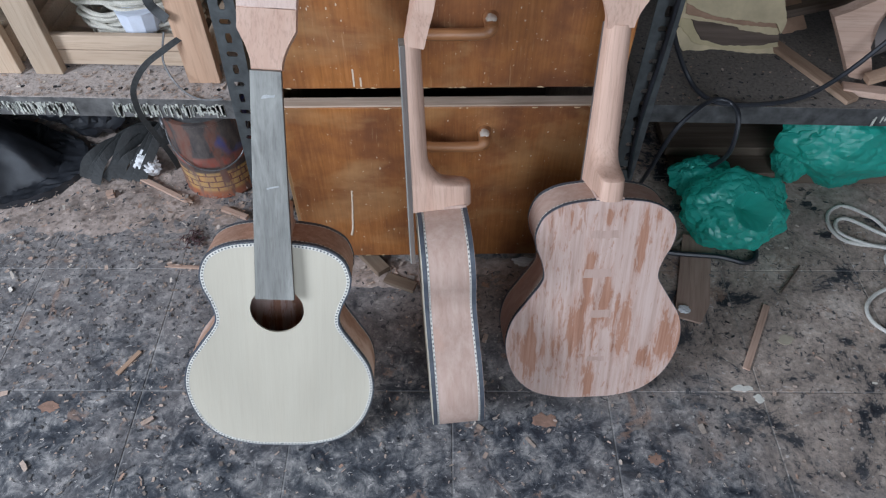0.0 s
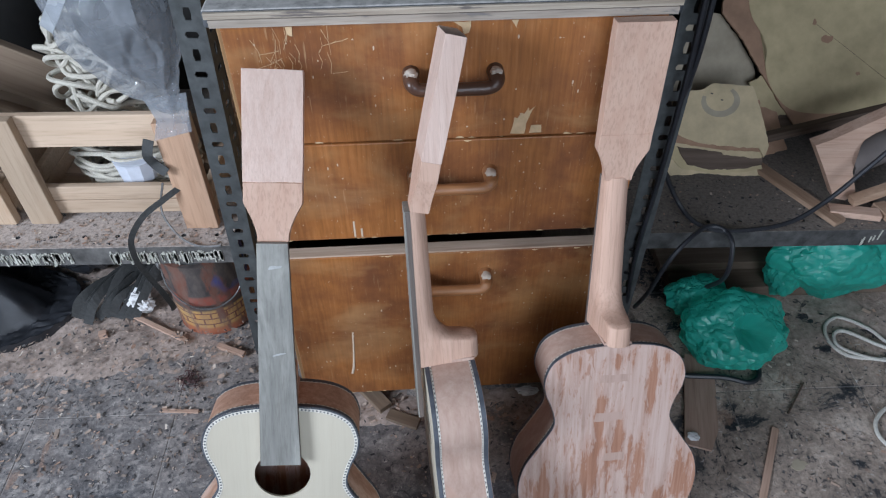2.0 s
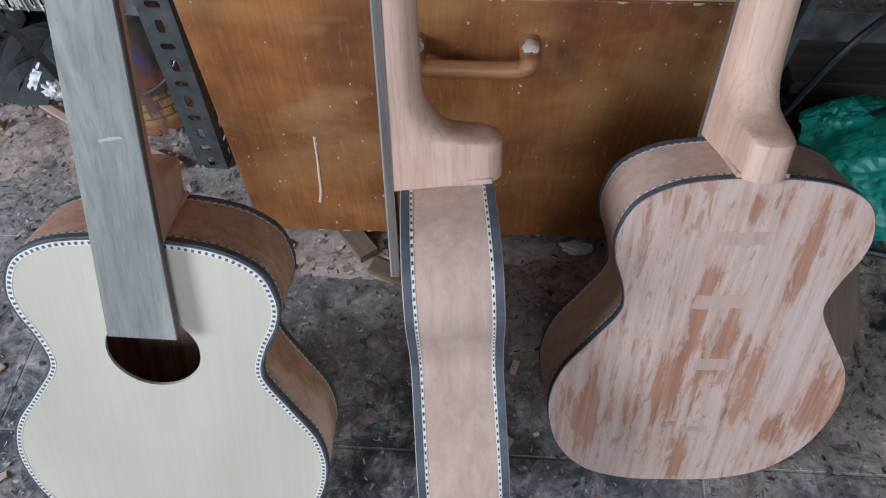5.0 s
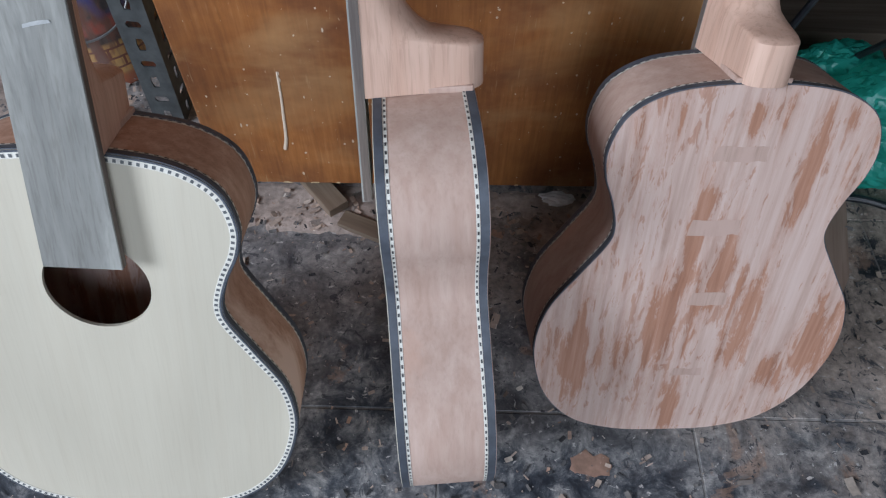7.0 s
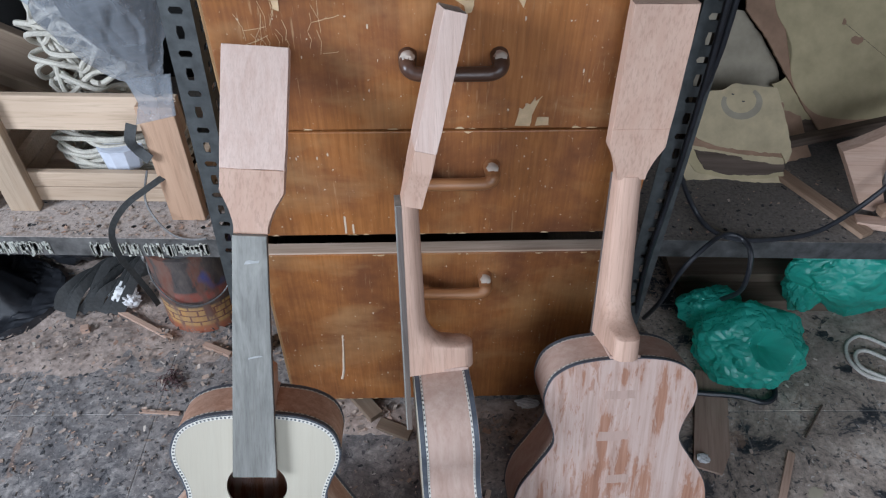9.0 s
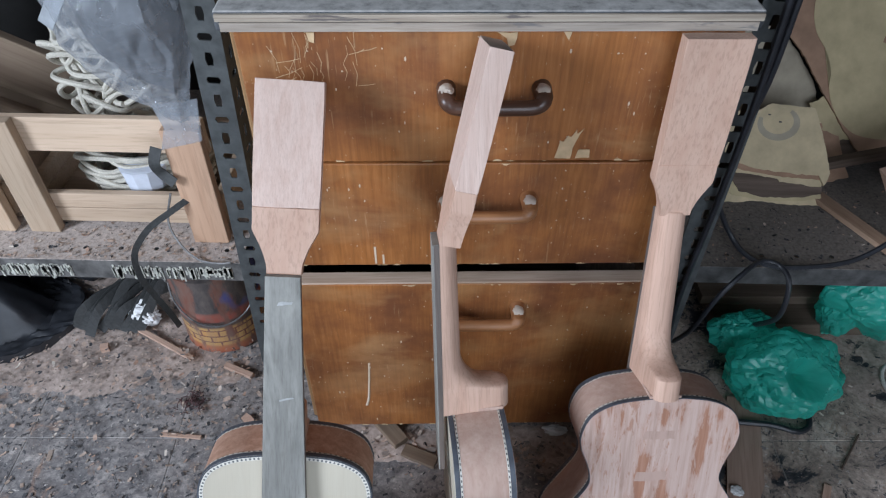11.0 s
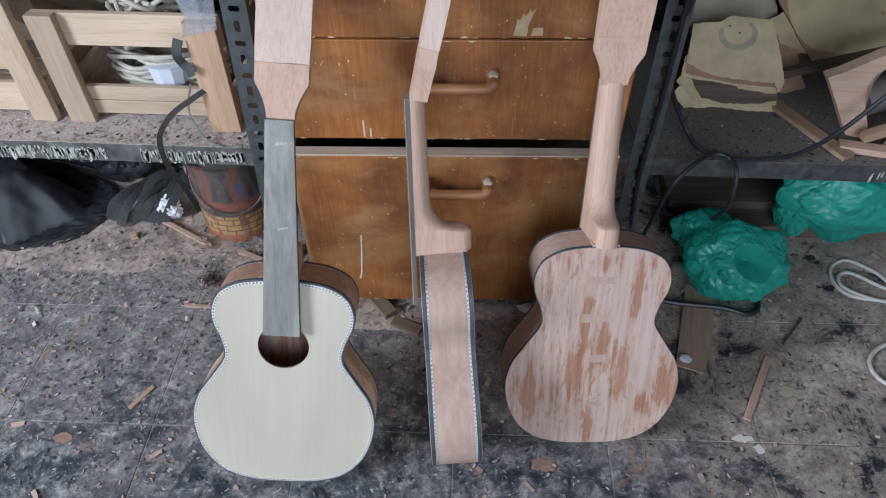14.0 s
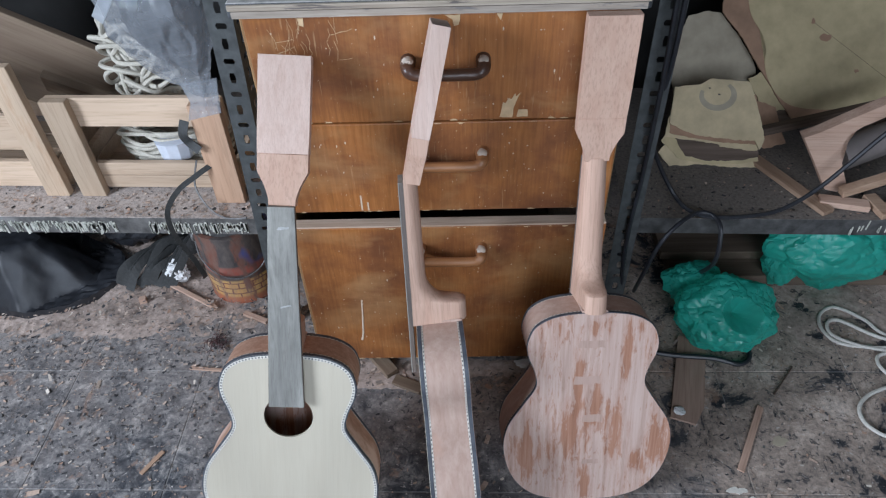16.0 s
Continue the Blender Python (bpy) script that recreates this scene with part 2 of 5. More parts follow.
def sanded_cedar():
    """Half-sanded cedar: pale pink dust over brown wood that shows through in ragged streaks along the grain."""
    m, nt, ln, bs = nodes_of("sanded_cedar")
    v = coords(nt)
    grain = noise_tex(nt, ln, v, 150, 5, 0.6, (1, 1, 0.045), 0.15)
    pale = ramp(nt, ln, grain, [(0.32, (0.44, 0.305, 0.25)), (0.5, (0.525, 0.38, 0.325)), (0.68, (0.575, 0.435, 0.38))])
    brown = ramp(nt, ln, grain, [(0.32, (0.27, 0.122, 0.075)), (0.5, (0.375, 0.185, 0.118)), (0.68, (0.45, 0.245, 0.17))])
    streak = noise_tex(nt, ln, v, 64, 6, 0.68, (1, 1, 0.075), 0.25)
    area_ = noise_tex(nt, ln, v, 11, 5, 0.6, (1, 1, 0.38), 0.5)
    rag = noise_tex(nt, ln, v, 90, 7, 0.75, (1, 1, 0.30), 0.7)
    bare = None
    for x, z, rx, rz in BARE:
        off = nt.new("ShaderNodeVectorMath")
        off.operation = "SUBTRACT"
        ln.new(v, off.inputs[0])
        off.inputs[1].default_value = (x, 0, z)
        fit_ = nt.new("ShaderNodeVectorMath")
        fit_.operation = "MULTIPLY"
        ln.new(off.outputs[0], fit_.inputs[0])
        fit_.inputs[1].default_value = (1 / rx, 0, 1 / rz)
        far = nt.new("ShaderNodeVectorMath")
        far.operation = "LENGTH"
        ln.new(fit_.outputs[0], far.inputs[0])
        fall = nt.new("ShaderNodeMapRange")
        fall.inputs[1].default_value, fall.inputs[2].default_value = 1.5, 0.35
        ln.new(far.outputs["Value"], fall.inputs[0])
        if bare is None:
            bare = fall.outputs[0]
        else:
            top = nt.new("ShaderNodeMath")
            top.operation = "MAXIMUM"
            ln.new(bare, top.inputs[0])
            ln.new(fall.outputs[0], top.inputs[1])
            bare = top.outputs[0]
    base = nt.new("ShaderNodeMath")
    base.operation = "MULTIPLY_ADD"
    ln.new(area_, base.inputs[0])
    base.inputs[1].default_value, base.inputs[2].default_value = 0.45, 0.150
    worn = nt.new("ShaderNodeMath")
    worn.operation = "MULTIPLY_ADD"
    ln.new(bare, worn.inputs[0])
    worn.inputs[1].default_value = 0.235
    ln.new(base.outputs[0], worn.inputs[2])
    add = nt.new("ShaderNodeMath")
    add.operation = "ADD"
    ln.new(worn.outputs[0], add.inputs[0])
    ln.new(streak, add.inputs[1])
    add2 = nt.new("ShaderNodeMath")
    add2.operation = "MULTIPLY_ADD"
    ln.new(rag, add2.inputs[0])
    add2.inputs[1].default_value = 0.70
    ln.new(add.outputs[0], add2.inputs[2])
    soft = nt.new("ShaderNodeMapRange")
    soft.inputs[1].default_value, soft.inputs[2].default_value, soft.inputs[4].default_value = 1.20, 1.42, 0.42
    ln.new(add2.outputs[0], soft.inputs[0])
    hard = nt.new("ShaderNodeMapRange")
    hard.inputs[1].default_value, hard.inputs[2].default_value, hard.inputs[4].default_value = 1.375, 1.43, 0.9
    ln.new(add2.outputs[0], hard.inputs[0])
    col = mix(nt, ln, soft.outputs[0], pale, brown)
    col = mix(nt, ln, hard.outputs[0], col, brown)
    fleck = noise_tex(nt, ln, v, 125, 6, 0.72, (1, 1, 0.24), 0.6)
    near = nt.new("ShaderNodeMath")
    near.operation = "MULTIPLY_ADD"
    ln.new(area_, near.inputs[0])
    near.inputs[1].default_value = 0.35
    ln.new(fleck, near.inputs[2])
    col = mix(nt, ln, ramp(nt, ln, near.outputs[0], [(0.745, (0, 0, 0)), (0.785, (0.7, 0.7, 0.7))]), col, brown)
    ln.new(col, bs.inputs["Base Color"])
    bs.inputs["Roughness"].default_value = 0.72
    bs.inputs["Specular IOR Level"].default_value = 0.3
    bumped(nt, ln, bs, grain, 0.12, 0.0012)
    return m


M_cedar_sanded = sanded_cedar()
M_cedar_side = wood("bent_cedar_side", (0.50, 0.28, 0.185), (0.37, 0.19, 0.12), (1, 1, 0.08), 100, 0.65, patch=(0.58, 0.38, 0.29), patch_scale=12, bump=0.1)
M_cedar_pale = wood("dusty_cedar_side", (0.62, 0.465, 0.40), (0.52, 0.36, 0.295), (1, 1, 0.08), 90, 0.7, patch=(0.52, 0.32, 0.24), patch_scale=9, patch_cut=(0.52, 0.66), bump=0.15, speck=0.3)
M_gluepatch = wood("rubbed_cedar", (0.525, 0.385, 0.33), (0.45, 0.31, 0.255), (1, 1, 0.05), 110, 0.7, patch=(0.48, 0.335, 0.28), patch_scale=34, patch_cut=(0.50, 0.60), bump=0.08)
M_neck = wood("shaped_cedar_neck", (0.68, 0.475, 0.38), (0.60, 0.39, 0.30), (1, 1, 0.05), 90, 0.6, contrast=(0.3, 0.7), bump=0.08)
M_head = wood("sawn_headstock", (0.74, 0.575, 0.505), (0.66, 0.485, 0.415), (1, 1, 0.07), 170, 0.75, contrast=(0.32, 0.58), bump=0.5, speck=0.4)
M_fb = wood("grey_fingerboard", (0.295, 0.297, 0.28), (0.22, 0.222, 0.21), (1, 1, 0.08), 130, 0.55, patch=(0.36, 0.355, 0.325), patch_scale=20, bump=0.15)
M_fbside = wood("dark_fingerboard_side", (0.20, 0.165, 0.15), (0.12, 0.10, 0.09), (1, 1, 0.05), 130, 0.6)
M_binding = plain("blue_black_binding", (0.075, 0.085, 0.105), 0.6, vary=0.35, scale=60)
M_bone = plain("white_inlay", (0.72, 0.69, 0.62), 0.55, vary=0.12, scale=200)
M_greyline = plain("grey_inlay", (0.115, 0.12, 0.125), 0.5, vary=0.3, scale=200)
M_faint = plain("thin_dried_glue", (0.42, 0.425, 0.42), 0.5, vary=0.2, scale=200)
M_ebony = plain("dark_inlay", (0.06, 0.055, 0.055), 0.5, vary=0.3, scale=200)
def veneer_material():
    m, nt, ln, bs = nodes_of("orange_brown_veneer")
    v = coords(nt)
    g = noise_tex(nt, ln, v, 230, 6, 0.62, (1, 1, 0.06), 0.2)
    col = ramp(nt, ln, g, [(0.30, (0.255, 0.098, 0.030)), (0.5, (0.345, 0.130, 0.038)), (0.70, (0.415, 0.170, 0.056))])
    st = noise_tex(nt, ln, v, 7, 7, 0.6, (1, 1, 1), 0.3)
    col = mix(nt, ln, ramp(nt, ln, st, [(0.40, (0, 0, 0)), (0.64, (0.85, 0.85, 0.85))]), col, (0.135, 0.045, 0.018))
    lt = noise_tex(nt, ln, v, 8, 5, 0.6, (0.7, 1, 1.2), 0.4)
    col = mix(nt, ln, ramp(nt, ln, lt, [(0.50, (0, 0, 0)), (0.72, (0.65, 0.65, 0.65))]), col, (0.47, 0.27, 0.12))
    fl = noise_tex(nt, ln, v, 260, 3, 0.6, (1, 1, 0.07))
    fp = noise_tex(nt, ln, v, 14, 4, 0.6)
    fm = nt.new("ShaderNodeMath")
    fm.operation = "MULTIPLY"
    ln.new(ramp(nt, ln, fl, [(0.60, (0, 0, 0)), (0.66, (1, 1, 1))]), fm.inputs[0])
    ln.new(ramp(nt, ln, fp, [(0.48, (0, 0, 0)), (0.68, (0.4, 0.4, 0.4))]), fm.inputs[1])
    col = mix(nt, ln, fm.outputs[0], col, (0.56, 0.38, 0.21))
    sp = noise_tex(nt, ln, v, 320, 2, 0.6, (1, 1, 0.5))
    col = mix(nt, ln, ramp(nt, ln, sp, [(0.70, (0, 0, 0)), (0.74, (0.7, 0.7, 0.7))]), col, (0.55, 0.42, 0.28))
    ln.new(col, bs.inputs["Base Color"])
    ln.new(ramp(nt, ln, st, [(0.35, (0.36,) * 3), (0.65, (0.6,) * 3)]), bs.inputs["Roughness"])
    bs.inputs["Specular IOR Level"].default_value = 0.45
    bumped(nt, ln, bs, g, 0.15, 0.0012)
    return m


M_veneer = veneer_material()
M_veneer_edge = wood("raw_drawer_edge", (0.60, 0.48, 0.39), (0.44, 0.33, 0.25), (0.06, 1, 1), 70, 0.75)
M_carcass = wood("cabinet_side_wood", (0.42, 0.26, 0.13), (0.28, 0.16, 0.075), (1, 1, 0.05), 80, 0.55)
M_top = plain("dusty_paint_spattered_top", (0.085, 0.092, 0.102), 0.85, vary=0.6, scale=16, bump=0.5, dust=(0.45, 0.44, 0.425), dust_amount=0.20)
M_strip = wood("chipped_edge_strip", (0.56, 0.50, 0.43), (0.30, 0.26, 0.225), (0.07, 1, 1), 60, 0.8, patch=(0.16, 0.15, 0.15), patch_scale=26, patch_cut=(0.54, 0.60), bump=0.6)
M_ply = wood("plywood_edge", (0.56, 0.50, 0.42), (0.27, 0.225, 0.18), (0.06, 1, 3), 70, 0.8, patch=(0.15, 0.13, 0.12), patch_scale=40, patch_cut=(0.58, 0.64), bump=0.6)
M_handle = wood("handle_wood", (0.40, 0.19, 0.085), (0.27, 0.115, 0.045), (0.08, 1, 1), 80, 0.4, gloss=0.5)
M_handle_dark = wood("dark_handle_wood", (0.105, 0.052, 0.032), (0.055, 0.026, 0.018), (0.08, 1, 1), 80, 0.35, gloss=0.5)
M_dust = plain("wood_dust", (0.55, 0.48, 0.41), 0.95, vary=0.15, scale=120, bump=0.5)
M_drip = plain("pale_drip", (0.62, 0.50, 0.38), 0.6, vary=0.1, scale=90)
M_chipped = plain("bare_chipped_wood", (0.62, 0.45, 0.27), 0.8, vary=0.15, scale=90)
M_steel = plain("grey_slotted_steel", (0.085, 0.093, 0.095), 0.55, metal=0.25, vary=0.35, scale=50, dust=(0.30, 0.27, 0.24), dust_amount=0.1)
M_shelf = plain("dusty_steel_shelf", (0.13, 0.125, 0.12), 0.85, metal=0.05, vary=0.55, scale=45, bump=0.9, dust=(0.44, 0.38, 0.345), dust_amount=0.38)
M_shelf_dark = plain("grimy_steel_shelf", (0.08, 0.08, 0.08), 0.75, metal=0.1, vary=0.6, scale=40, bump=0.9, dust=(0.20, 0.175, 0.155), dust_amount=0.26)
M_frayed = plain("flaking_pale_paint", (0.50, 0.50, 0.44), 0.8, vary=0.25, scale=150)
M_pine = wood("crate_pine", (0.64, 0.505, 0.385), (0.57, 0.43, 0.315), (0.05, 1, 1), 60, 0.75, per_object=0.12)
M_pine_up = wood("crate_pine_upright", (0.55, 0.43, 0.32), (0.48, 0.36, 0.26), (1, 1, 0.05), 60, 0.75, patch=(0.40, 0.24, 0.14), patch_scale=14, patch_cut=(0.6, 0.72), per_object=0.15)
M_redpine = wood("reddish_upright", (0.52, 0.345, 0.24), (0.46, 0.29, 0.195), (1, 1, 0.05), 60, 0.75, patch=(0.30, 0.16, 0.10), patch_scale=18, patch_cut=(0.6, 0.7))
M_board = wood("leaning_board", (0.24, 0.185, 0.137), (0.185, 0.135, 0.098), (0.05, 1, 1), 40, 0.8)
M_rope = plain("off_white_cord", (0.52, 0.49, 0.42), 0.9, vary=0.2, scale=400, bump=0.6)
M_cord = plain("white_cord", (0.60, 0.58, 0.53), 0.85, vary=0.15, scale=400, bump=0.4)
M_whiteplastic = plain("bluish_white_plastic", (0.62, 0.66, 0.74), 0.4, vary=0.08, scale=60)
M_clear = film_plastic("clear_plastic_film", (0.54, 0.58, 0.63), 0.60, 0.05, 0.9, 26)
M_green = film_plastic("green_plastic_film", (0.05, 0.66, 0.53), 0.16, 0.30, 0.6, 30, 0.42)
M_black = plain("black_plastic", (0.024, 0.026, 0.031), 0.40, vary=0.4, scale=30, bump=0.5, dust=(0.085, 0.088, 0.097), dust_amount=0.14)
M_strap = plain("black_webbing", (0.040, 0.042, 0.042), 0.65, vary=0.3, scale=200, bump=0.5)
M_cable = plain("black_cable", (0.022, 0.024, 0.03), 0.42, vary=0.3, scale=80)
M_wire = plain("grey_wire", (0.24, 0.24, 0.24), 0.45, metal=0.6, vary=0.3, scale=80)
M_card = plain("tan_card", (0.50, 0.41, 0.245), 0.85, vary=0.16, scale=24, bump=0.1)
M_card2 = plain("pale_card", (0.56, 0.455, 0.29), 0.85, vary=0.18, scale=24, bump=0.1)
M_greycard = plain("greyed_card", (0.38, 0.33, 0.25), 0.85, vary=0.18, scale=24, bump=0.1)
M_brownstain = plain("brown_card_border", (0.36, 0.22, 0.145), 0.85, vary=0.2, scale=30, bump=0.05)
M_darkveneer = wood("dark_veneer", (0.17, 0.125, 0.10), (0.09, 0.065, 0.05), (0.06, 1, 1), 60, 0.7)
M_offcut = wood("offcut_wood", (0.52, 0.37, 0.27), (0.40, 0.26, 0.18), (0.06, 1, 1), 70, 0.75, per_object=0.2)
M_pinkcut = wood("pink_offcut", (0.60, 0.43, 0.345), (0.48, 0.32, 0.245), (0.06, 1, 1), 70, 0.75)
M_rust = plain("rust_brown_paint", (0.31, 0.185, 0.135), 0.85, vary=0.3, scale=90, kind="World")
M_paper = plain("crumpled_white_paper", (0.72, 0.72, 0.72), 0.8, vary=0.1, scale=60)
M_fluff = plain("dark_red_lint", (0.10, 0.05, 0.05), 0.95, vary=0.5, scale=200)
M_chips = islands("mixed_shavings", [(0.0, (0.30, 0.25, 0.21)), (0.25, (0.46, 0.34, 0.27)), (0.5, (0.20, 0.17, 0.15)), (0.72, (0.56, 0.43, 0.35)), (0.88, (0.40, 0.24, 0.17)), (1.0, (0.70, 0.64, 0.56))])
M_grit = islands("dark_grit", [(0.0, (0.03, 0.03, 0.034)), (0.6, (0.09, 0.09, 0.095)), (1.0, (0.20, 0.18, 0.165))])


# ---- mesh helpers ----
def part(name, bm, material, parent=None, label="", smooth=False, sharp=40):
    me = bpy.data.meshes.new(name)
    bmesh.ops.recalc_face_normals(bm, faces=bm.faces)
    bm.to_mesh(me)
    bm.free()
    me.materials.append(material)
    if smooth:
        me.polygons.foreach_set("use_smooth", [True] * len(me.polygons))
        me.set_sharp_from_angle(angle=radians(sharp))
    ob = new(name, me)
    if parent:
        ob.parent = parent
    if label:
        tagged(ob, label)
    return ob


def thing(name, m, label, category, group="", kind=""):
    ob = new(name)
    ob.empty_display_size = 0.05
    ob.matrix_world = m
    return tagged(ob, label, category, group, kind)


def box(x0, x1, y0, y1, z0, z1, bevel=0.0, bm=None, m=None):
    b = bmesh.new()
    vs = [b.verts.new((x, y, z)) for x in (x0, x1) for y in (y0, y1) for z in (z0, z1)]
    for q in ((0, 1, 3, 2), (4, 6, 7, 5), (0, 4, 5, 1), (2, 3, 7, 6), (0, 2, 6, 4), (1, 5, 7, 3)):
        b.faces.new([vs[i] for i in q])
    if bevel:
        bmesh.ops.bevel(b, geom=b.edges[:], offset=bevel, segments=2, profile=0.5, affect="EDGES")
    if m is not None:
        b.transform(m)
    if bm is None:
        return b
    me = bpy.data.meshes.new("tmp")
    b.to_mesh(me)
    b.free()
    bm.from_mesh(me)
    bpy.data.meshes.remove(me)
    return bm


def catmull(pts, k=6, closed=False):
    p = [Vector(q) for q in pts]
    n, out = len(p), []
    for i in range(n if closed else n - 1):
        a, b, c, d = (p[(i + j) % n] if closed else p[min(max(i + j, 0), n - 1)] for j in (-1, 0, 1, 2))
        for s in range(k):
            t = s / k
            out.append(0.5 * (2 * b + (c - a) * t + (2 * a - 5 * b + 4 * c - d) * t * t + (3 * b - a - 3 * c + d) * t ** 3))
    if not closed:
        out.append(p[-1])
    return out


def tube(pts, r, n=8, closed=False, bm=None, flat=1.0, radius=None):
    """A tube along pts; flat squeezes it into a band."""
    bm = bm or bmesh.new()
    pts = [Vector(p) for p in pts]
    rings, up, last = [], Vector((0.13, 0.2, 1)), len(pts) - 1
    for i, p in enumerate(pts):
        a, c = pts[(i - 1) % len(pts) if closed else max(i - 1, 0)], pts[(i + 1) % len(pts) if closed else min(i + 1, last)]
        t = (c - a).normalized() if (c - a).length else Vector((1, 0, 0))
        s = t.cross(up)
        s = s.normalized() if s.length > 1e-4 else Vector((1, 0, 0))
        up = s.cross(t).normalized()
        rr = radius(i / max(last, 1)) * r if radius else r
        rings.append([bm.verts.new(p + s * (rr * math.cos(2 * math.pi * k / n)) + up * (rr * flat * math.sin(2 * math.pi * k / n))) for k in range(n)])
    for i in range(len(rings) if closed else last):
        a, b = rings[i], rings[(i + 1) % len(rings)]
        for k in range(n):
            bm.faces.new((a[k], a[(k + 1) % n], b[(k + 1) % n], b[k]))
    if not closed:
        bm.faces.new(rings[0][::-1])
        bm.faces.new(rings[-1])
    return bm


def loft(rings, bm=None, caps=True):
    bm = bm or bmesh.new()
    vs = [[bm.verts.new(p) for p in r] for r in rings]
    n = len(vs[0])
    for a, b in zip(vs, vs[1:]):
        for k in range(n):
            bm.faces.new((a[k], a[(k + 1) % n], b[(k + 1) % n], b[k]))
    if caps:
        bm.faces.new(vs[0][::-1])
        bm.faces.new(vs[-1])
    return bm


def slab(outline, y0, y1, bm=None):
    """A flat board: an outline of (x, z) between two depths y0 and y1."""
    return loft([[Vector((x, y0, z)) for x, z in outline], [Vector((x, y1, z)) for x, z in outline]], bm)


def jagged(pts, step, amount, seed):
    rnd, out = random.Random(seed), []
    for (a, b), (c, d) in zip(pts, pts[1:] + pts[:1]):
        k = max(1, int(math.hypot(c - a, d - b) / step))
        for i in range(k):
            j = rnd.uniform(-amount, amount) if i else 0
            out.append((a + (c - a) * i / k + j, b + (d - b) * i / k + rnd.uniform(-amount, amount) * bool(i)))
    return out


def sheet_mesh(outline, thick, curl=0.0):
    """A thin sheet in x, z with a ragged outline; it bows by curl."""
    b = slab(outline, -thick / 2, thick / 2)
    bmesh.ops.triangulate(b, faces=[f for f in b.faces if len(f.verts) > 4])
    for v in b.verts:
        v.co.y += curl * (v.co.x ** 2 + 0.4 * v.co.z ** 2)
    return b


def crumple(centre, radii, detail, ridge, freq, seed, squash=None, facets=0):
    """A crumpled bag: a ball with folds; facets gives it flat creased planes like stiff film."""
    b = bmesh.new()
    bmesh.ops.create_icosphere(b, subdivisions=detail, radius=1)
    off = Vector((seed * 7.3, seed * 3.1, seed * 1.7))
    size = None
    if facets:
        rd = np.random.RandomState(int(seed * 13 + 5) % 99999)
        n = rd.normal(size=(facets, 3))
        n /= np.linalg.norm(n, axis=1)[:, None]
        h = rd.uniform(0.80, 1.0, facets)
        dirs = np.array([v.co.normalized() for v in b.verts])
        dots = dirs @ n.T
        size = np.where(dots > 0.12, h[None, :] / np.maximum(dots, 0.12), 9.0).min(axis=1)
        size = np.minimum(size, 1.12)
    for i, v in enumerate(b.verts):
        d = v.co.normalized()
        a = abs(noise.noise(d * freq + off)) + 0.5 * abs(noise.noise(d * freq * 2.3 + off)) + 0.25 * abs(noise.noise(d * freq * 5 + off))
        w = noise.noise(d * 0.9 + off * 2)
        k = (1 + ridge * (a - 0.45) * 1.6 + 0.12 * w) * (size[i] if facets else 1)
        p = Vector((d.x * radii[0], d.y * radii[1], d.z * radii[2])) * k
        if squash:
            p = squash(p, d)
        v.co = p + Vector(centre)
    return b


def instrument_pose(origin, tilt, lean, yaw):
    """x across, z along the neck, -y out of the side that faces the room."""
    v = Vector((math.sin(radians(lean)), math.sin(radians(tilt)) * math.cos(radians(lean)), math.cos(radians(tilt)) * math.cos(radians(lean))))
    u = Vector((math.cos(radians(yaw)), math.sin(radians(yaw)), 0))
    u = (u - v * u.dot(v)).normalized()
    n = u.cross(v)
    m = Matrix((u, -n, v)).transposed().to_4x4()
    m.translation = origin
    return m


# ---- setting ----
floor = tagged(part("floor", box(-2.4, 2.4, -3.4, 1.1, -0.12, -0.0011), M_joint), "dark worn tile floor strewn with sawdust and shavings", "floor", kind="structure")


def wall(name, x0, x1, y0, y1, material, label, hole=None, z1=2.7):
    """A wall, with an opening (from, to, sill, head) along its length through it."""
    b = bmesh.new()
    if not hole:
        box(x0, x1, y0, y1, -0.1, z1, bm=b)
    else:
        a, c, lo, hi = hole
        along = x1 - x0 > y1 - y0
        for p, q, r, s in ((x0 if along else y0, a, -0.1, z1), (c, x1 if along else y1, -0.1, z1), (a, c, -0.1, lo), (a, c, hi, z1)):
            if q > p and s > r:
                box(*((p, q, y0, y1) if along else (x0, x1, p, q)), r, s, bm=b)
    return tagged(part(name, b, material), label, "wall", kind="structure")


wall("wall_north", -2.4, 2.4, 0.72, 0.9, M_darkwall, "plaster wall behind the racks, coloured near black for shade")
# the opening in the south wall is unseen, added to go with the front fill
wall("wall_south", -2.4, 2.4, -3.3, -3.15, M_wall, "stained plaster wall with an added unseen opening", (-0.9, 1.6, -0.1, 2.5))
wall("wall_west", -2.3, -2.15, -3.15, 0.72, M_wall, "stained plaster wall with a window opening", (-2.15, -0.70, 0.80, 2.05))
wall("wall_east", 2.1, 2.25, -3.15, 0.72, M_wall, "stained plaster wall of the workshop")
tagged(part("ceiling", box(-2.4, 2.4, -3.3, 0.9, 2.7, 2.85), M_ceiling), "plain grey workshop ceiling", "ceiling", kind="structure")
ground = tagged(part("ground", box(-40, 40, -40, 40, -0.3, -0.125), M_wall), "plain bare yard outside the workshop", "ground", kind="structure")

